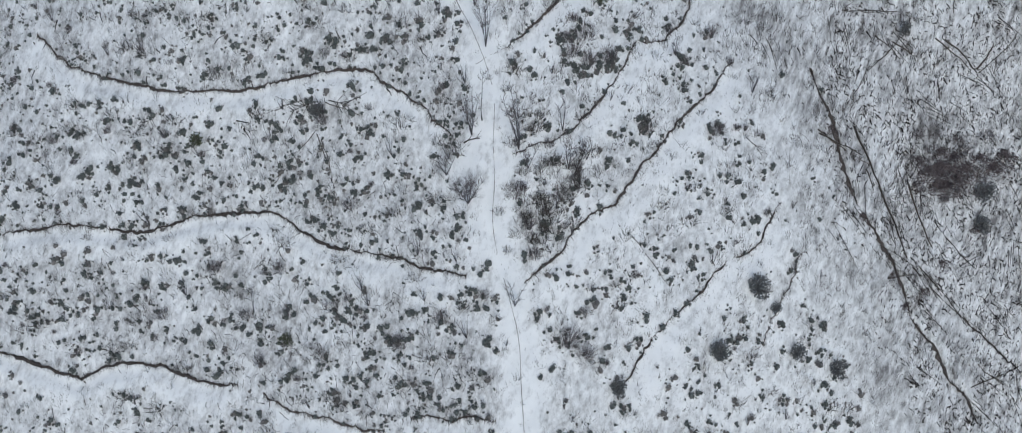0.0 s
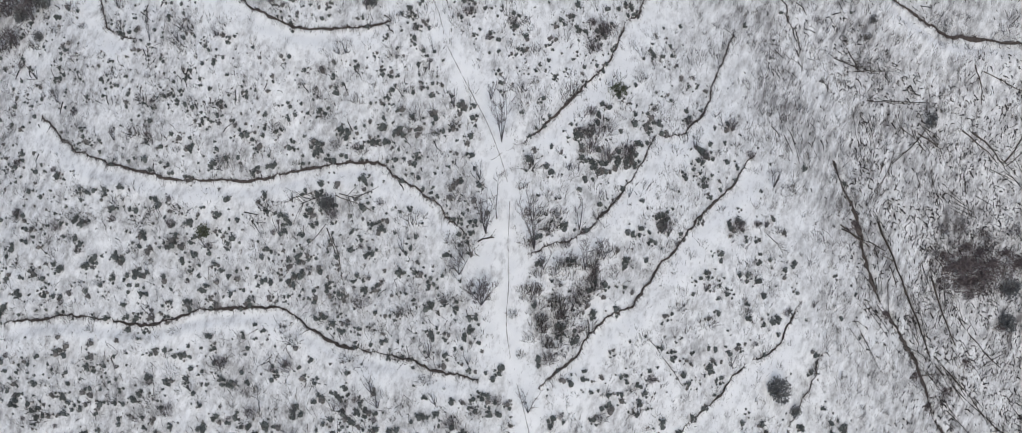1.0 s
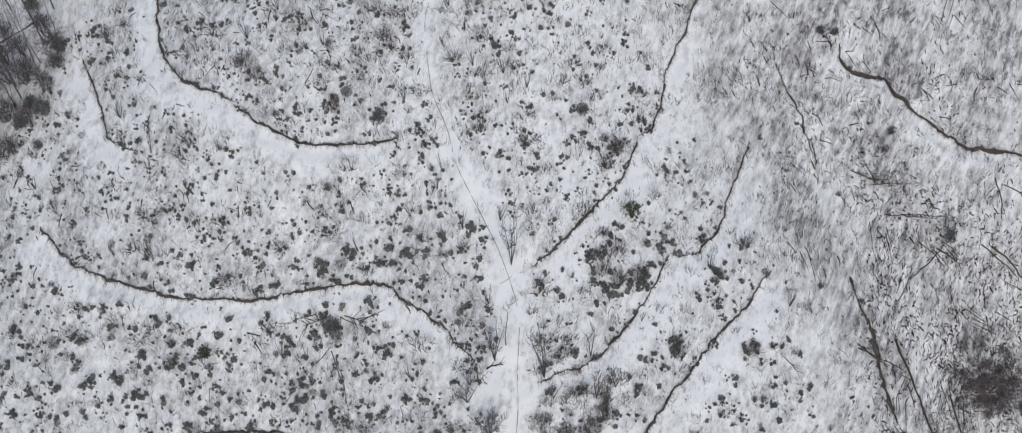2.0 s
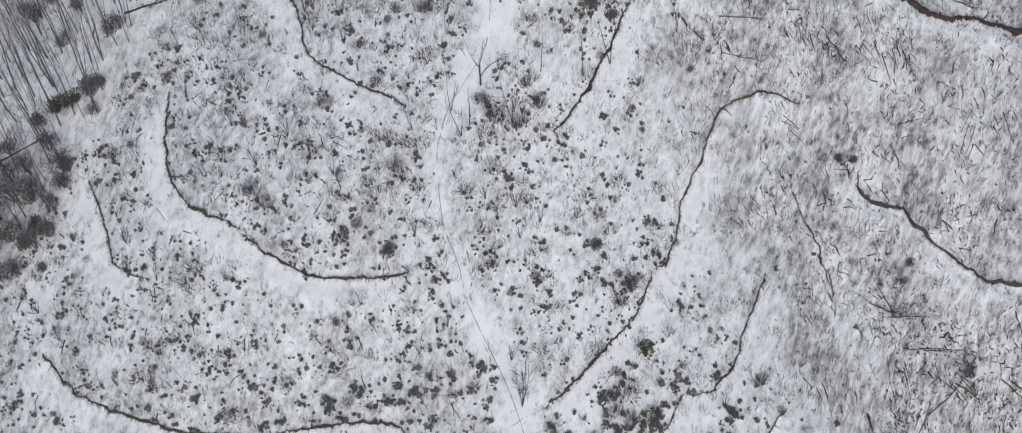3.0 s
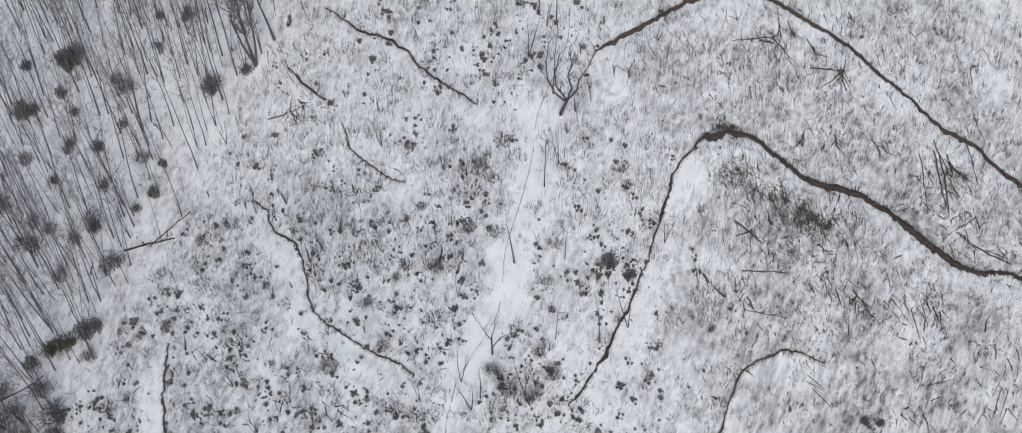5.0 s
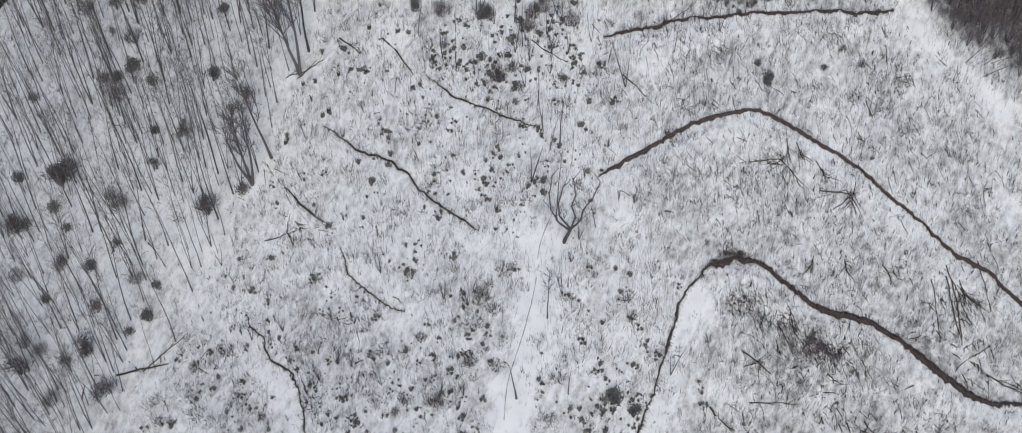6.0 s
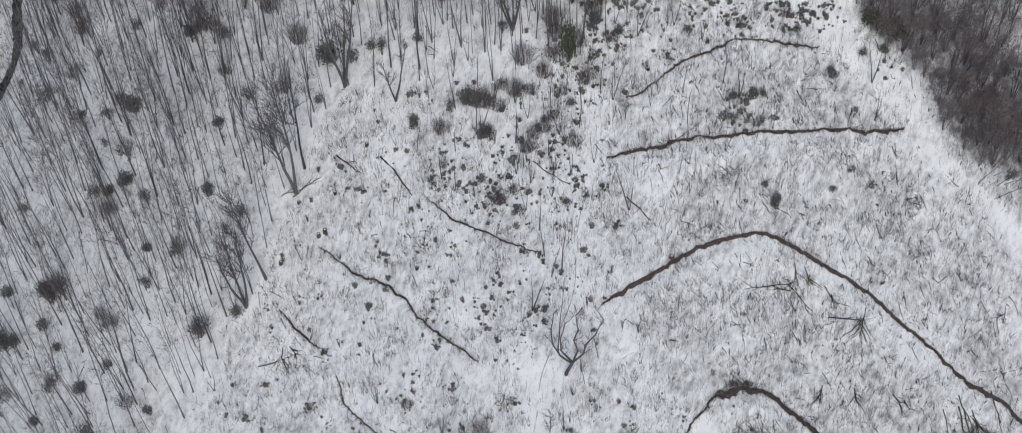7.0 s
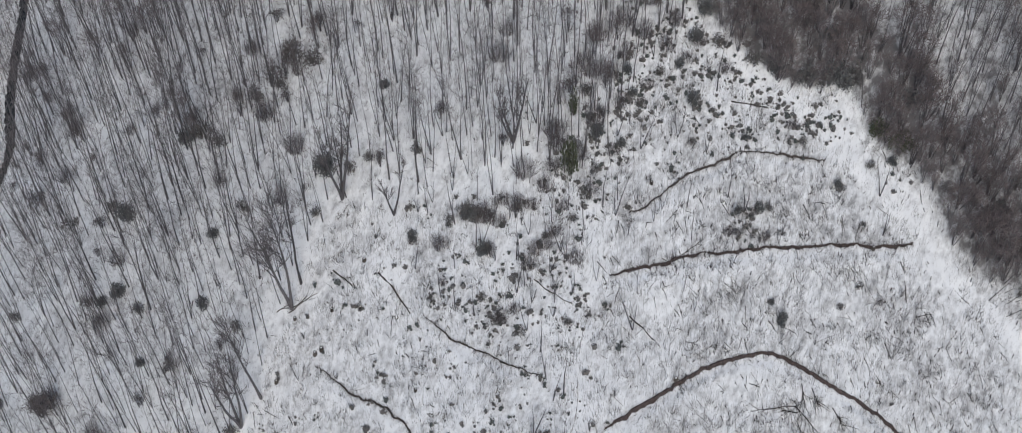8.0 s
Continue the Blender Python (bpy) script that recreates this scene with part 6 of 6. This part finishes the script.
def build_slash():
    rng = random.Random(52)
    s = Soup()
    spots = scatter(30000, (-60, 64, -26, 102), slash_chance, 0.0, 53)
    for cx, cy in scatter(1500, (-40, 62, -26, 100), slash_chance, 1.0, 54):
        reach = rng.uniform(0.3, 1.3)
        spots += [(cx + rng.gauss(0, reach), cy + rng.gauss(0, reach * 0.5)) for _ in range(rng.randrange(5, 14))]
    for cx, cy in scatter(900, (8, 48, 64, 93), lambda x, y: 0.6 * (verge_side(x, y) < -1) * np.clip(1 - 1.4 * fields(x, y)[1], 0, 1), 1.6, 57)[:170]:
        reach = rng.uniform(0.15, 0.55)
        spots += [(cx + rng.gauss(0, reach), cy + rng.gauss(0, reach)) for _ in range(rng.randrange(2, 7))]
    loose = len(spots)
    for cx, cy, reach, many in HEAPS:
        spots += [(cx + rng.gauss(0, reach), cy + rng.gauss(0, reach * 0.6)) for _ in range(many)]
    xs, ys = np.array([p[0] for p in spots]), np.array([p[1] for p in spots])
    ang = np.array([rng.gauss(-0.5 if p[0] > 36 and p[1] < 34 else -1.1, 0.5) if rng.random() < 0.65 else rng.uniform(0, 6.28) for p in spots])
    ln = np.array([0.3 + 1.1 * rng.random() ** 2 if p[0] < -5 and p[1] < 8 else 0.2 + (0.55 if p[0] > 36 and p[1] < 30 else 1.5) * rng.random() ** 3 for p in spots])
    xe, ye = xs + np.cos(ang) * ln, ys + np.sin(ang) * ln
    z0, z1 = surface(xs, ys), surface(xe, ye)
    for i in range(len(spots)):
        r = (0.035 + 0.055 * rng.random() ** 2) * (1.35 if xs[i] > 36 and ys[i] < 26 else 1.0) if i < loose and not (xs[i] < -5 and ys[i] < 8) else 0.018 + 0.025 * rng.random() ** 2
        bend = 0.16
        if ys[i] > 62:
            r, bend = r * 0.66, 0.08
        s.tube([(xs[i], ys[i], z0[i] + r), ((xs[i] + xe[i]) / 2 + rng.uniform(-bend, bend) * ln[i], (ys[i] + ye[i]) / 2 + rng.uniform(-bend, bend) * ln[i], (z0[i] + z1[i]) / 2 + r + 0.05), (xe[i], ye[i], z1[i] + r * 0.6)], [r, r * 0.8, r * 0.4], 3)
    return tagged(new("slash", s.mesh("slash", SLASHWOOD)), "scattered grey sticks and slash lying on thin snow", "slash", kind="stuff")


def stub_chance(x, y):
    lift, bare = fields(x, y)
    d = np.clip((x - right_edge(y) - 6) / 8, 0, 1) * (0.13 + 0.87 * np.clip((x - 36) / 5, 0, 1) * np.clip((26 - y) / 10, 0, 1))
    return d * np.clip(0.6 + 0.6 * patchy(x, y, 6, 61), 0.1, 1.2) * np.clip(1 - bare, 0, 1) * (verge_side(x, y) < 0)


def build_windfall():
    """Long thin felled poles that lie in loose bundles."""
    rng = random.Random(81)
    s = Soup()
    for cx, cy in scatter(900, (26, 64, -24, 98), lambda x, y: slash_chance(x, y) * np.interp(y, [14, 22, 40, 58, 66], [1.6, 0.5, 0.4, 0.5, 0.12]), 2.2, 82)[:70]:
        way = rng.gauss(-0.95, 0.5) if rng.random() < 0.7 else rng.uniform(0, 3.1)
        for _ in range(rng.randrange(2, 7)):
            x, y, a, n = cx + rng.gauss(0, 0.7), cy + rng.gauss(0, 0.7), way + rng.gauss(0, 0.14), rng.uniform(1.2, 3.8)
            pts = [(x + math.cos(a) * n * f, y + math.sin(a) * n * f) for f in (0, 0.5, 1.0)]
            zz = surface([p[0] for p in pts], [p[1] for p in pts])
            r = rng.uniform(0.022, 0.05) * (0.75 if cy > 60 else 1.0)
            mid = max(zz[1], 0.5 * (zz[0] + zz[2])) + r
            s.tube([(*pts[0], zz[0] + r), (*pts[1], mid + 0.04), (*pts[2], zz[2] + r * 0.5)], [r, r * 0.8, r * 0.4], 4)
    return tagged(new("windfall", s.mesh("windfall", SLASHWOOD)), "loose bundles of long dark felled poles on thin snow", "windfall", kind="stuff")


build_windfall()


def build_stubs():
    rng = random.Random(62)
    s = Soup()
    spots = scatter(36000, (14, 66, -26, 100), stub_chance, 0.0, 63)
    zz = surface([p[0] for p in spots], [p[1] for p in spots])
    for (x, y), z in zip(spots, zz):
        r, h = rng.uniform(0.03, 0.065), rng.uniform(0.15, 0.5)
        tip = (x + rng.uniform(-0.25, 0.25), y + rng.uniform(-0.05, 0.35), z + h)
        s.tube([(x, y, z - 0.05), tip], [r, r * 0.6], 3)
    return tagged(new("cut_stubs", s.mesh("cut_stubs", SLASHWOOD)), "short dark cut stems poking through thin snow", "stubs", kind="stuff")


build_slash()
build_stubs()


# ---- saplings and stumps ----
def sapling_meshes(seed, stems, height):
    """A loose fan of slender stems from one root."""
    rng = random.Random(seed)
    random.seed(seed)
    made, twigs = [], Soup()
    for k in range(stems):
        a, out = rng.uniform(0, 2 * math.pi), rng.uniform(0.05, 0.30) if stems > 1 else 0.06
        tip = Vector((math.cos(a) * out, math.sin(a) * out, 1.0)) * height * rng.uniform(0.6, 1.0)
        bend = Vector((rng.uniform(-0.15, 0.15), rng.uniform(-0.15, 0.15), 0))
        s = Soup()
        girth = 1.6 if stems < 3 else 1.0
        s.tube([(0, 0, -0.15), tip * 0.5 + bend, tip], [0.04 * girth, 0.028 * girth, 0.010], 4)
        made.append(s.mesh("stem", BARK))
        for _ in range(5):
            q = (tip * 0.5 + bend).lerp(tip, rng.random())
            twigs.blade(q, q + Vector((rng.uniform(-0.4, 0.4), rng.uniform(-0.4, 0.4), rng.uniform(0.2, 0.7))) * height * 0.28, 0.028)
    return made, twigs.mesh("twig_spray", TWIGS)


SAPLINGS = [sapling_meshes(600, 1, 7.0), sapling_meshes(601, 3, 4.6), sapling_meshes(602, 5, 3.6), sapling_meshes(603, 7, 2.6), sapling_meshes(604, 2, 6.0), sapling_meshes(605, 5, 2.0)]
grown = {}


def sapling(x, y, k, size):
    if k not in grown:
        root = thing("sapling", "slender bare sapling with several stems on snow" if k else "single slender bare sapling pole on snow", "sapling", "bare saplings")
        for me in SAPLINGS[k][0]:
            part("stem", me, root)
        tagged(part("twig_spray", SAPLINGS[k][1], root), kind="stuff")
        grown[k] = root
    else:
        root = copy_thing(grown[k], Matrix.Identity(4))
    root.matrix_basis = pose(x, y, ground_z(x, y), 0, 0, (x * 37 + y * 91) % 360) @ Matrix.Scale(size, 4)
    return root


for k, (x, y) in enumerate([(3.6, 50.2), (-0.9, 37.3), (-3.0, 36.7), (-5.4, 37.2), (-6.3, 36.3), (-7.3, 38.9), (6.8, 42.9), (14.3, 53.3), (-33.4, 67.8), (2.3, 42.5), (9.9, 44.9), (0.3, 79.9), (-0.6, 86.7), (-7.0, 90.9), (-9.4, 93.4), (22.1, 92.8), (23.8, 91.5), (-11.3, 87.2), (-4.8, 88.5), (11.2, 80.2), (17.1, 98.4), (7.4, 92.7), (10.0, 90.9), (4.7, 86.4), (0.2, 84.1), (38.5, 93.1), (37.2, 101.0), (21.6, 102.6), (38.5, 89.6), (27.2, 88.6), (1.6, 77.9), (2.1, 75.3), (2.7, 73.4), (3.8, 74.0), (0.6, 70.2)]):
    sapling(x, y, (0, 4, 1)[k % 3], 0.9 + 0.05 * (k % 7))


rng = random.Random(74)
for k, (x, y) in enumerate(scatter(360, (-10, 22, 81, 107), lambda x, y: 0.6 * np.clip(1 - (x - 4) / 26, 0.25, 0.8) * np.clip(1.3 - np.abs(x - 3) / 16, 0.2, 1) * (verge_side(x, y) < 1), 1.2, 75)[:110]):
    sapling(x, y, rng.choice((0, 0, 4, 1)), rng.uniform(0.55, 1.0))


def sapling_chance(x, y):
    spine = np.interp(y, SPINE[:, 1], SPINE[:, 0])
    near = np.exp(-((x - spine) / 7) ** 2)
    d = np.where(y < wood_edge(x), 0.10 + 0.35 * near + 0.15 * ((x < 0) & (y > 34) & (y < 64)), 0)
    return d * (x < right_edge(y) + 4) * np.clip(1 - 1.2 * fields(x, y)[1], 0, 1) * np.clip(0.8 + 0.6 * patchy(x, y, 8, 71), 0, 1)


rng = random.Random(72)
for x, y in scatter(1900, (-56, 36, -24, 104), sapling_chance, 1.3, 73)[:200]:
    sapling(x, y, rng.choice((1, 2, 2, 3, 3, 5, 5)), rng.uniform(0.6, 1.1))


def stump(x, y, size, seed):
    """A cut stump with a cap of snow."""
    rng = random.Random(seed)
    root = thing("stump", "small dark cut stump capped with snow", "stump", "cut stumps")
    s = Soup()
    n = 9
    for z, r in ((-0.2, 0.34), (0.05, 0.28), (0.38, 0.24)):
        s.v += [Vector((math.cos(2 * math.pi * i / n) * r * rng.uniform(0.9, 1.1), math.sin(2 * math.pi * i / n) * r * rng.uniform(0.9, 1.1), z)) for i in range(n)]
    for j in range(2):
        s.f += [(j * n + i, j * n + (i + 1) % n, (j + 1) * n + (i + 1) % n, (j + 1) * n + i) for i in range(n)]
    s.f.append(tuple(range(2 * n, 3 * n)))
    part("stump_wood", s.mesh("stump_wood", LOGWOOD), root)
    c = Soup()
    for z, r in ((0.385, 0.12), (0.42, 0.10), (0.44, 0.05)):
        c.v += [Vector((math.cos(2 * math.pi * i / n) * r, math.sin(2 * math.pi * i / n) * r, z)) for i in range(n)]
    for j in range(2):
        c.f += [(j * n + i, j * n + (i + 1) % n, (j + 1) * n + (i + 1) % n, (j + 1) * n + i) for i in range(n)]
    c.f.append(tuple(range(2 * n, 3 * n)))
    part("snow_cap", c.mesh("snow_cap", SNOW, True), root, "white snow cap")
    return stand(root, x, y, 0, size)


for k, (x, y) in enumerate([(-24.4, 84.5), (-17.2, 84.3), (-21.4, 81.1), (-20.3, 84.6), (-26.3, 78.9), (15.4, 75.9), (-11.3, 75.7), (-16.8, 88.8), (-22.1, 80.8), (14.0, 94.0), (37.4, 88.5)]):
    stump(x, y, 0.7 + 0.1 * (k % 3), 700 + k)
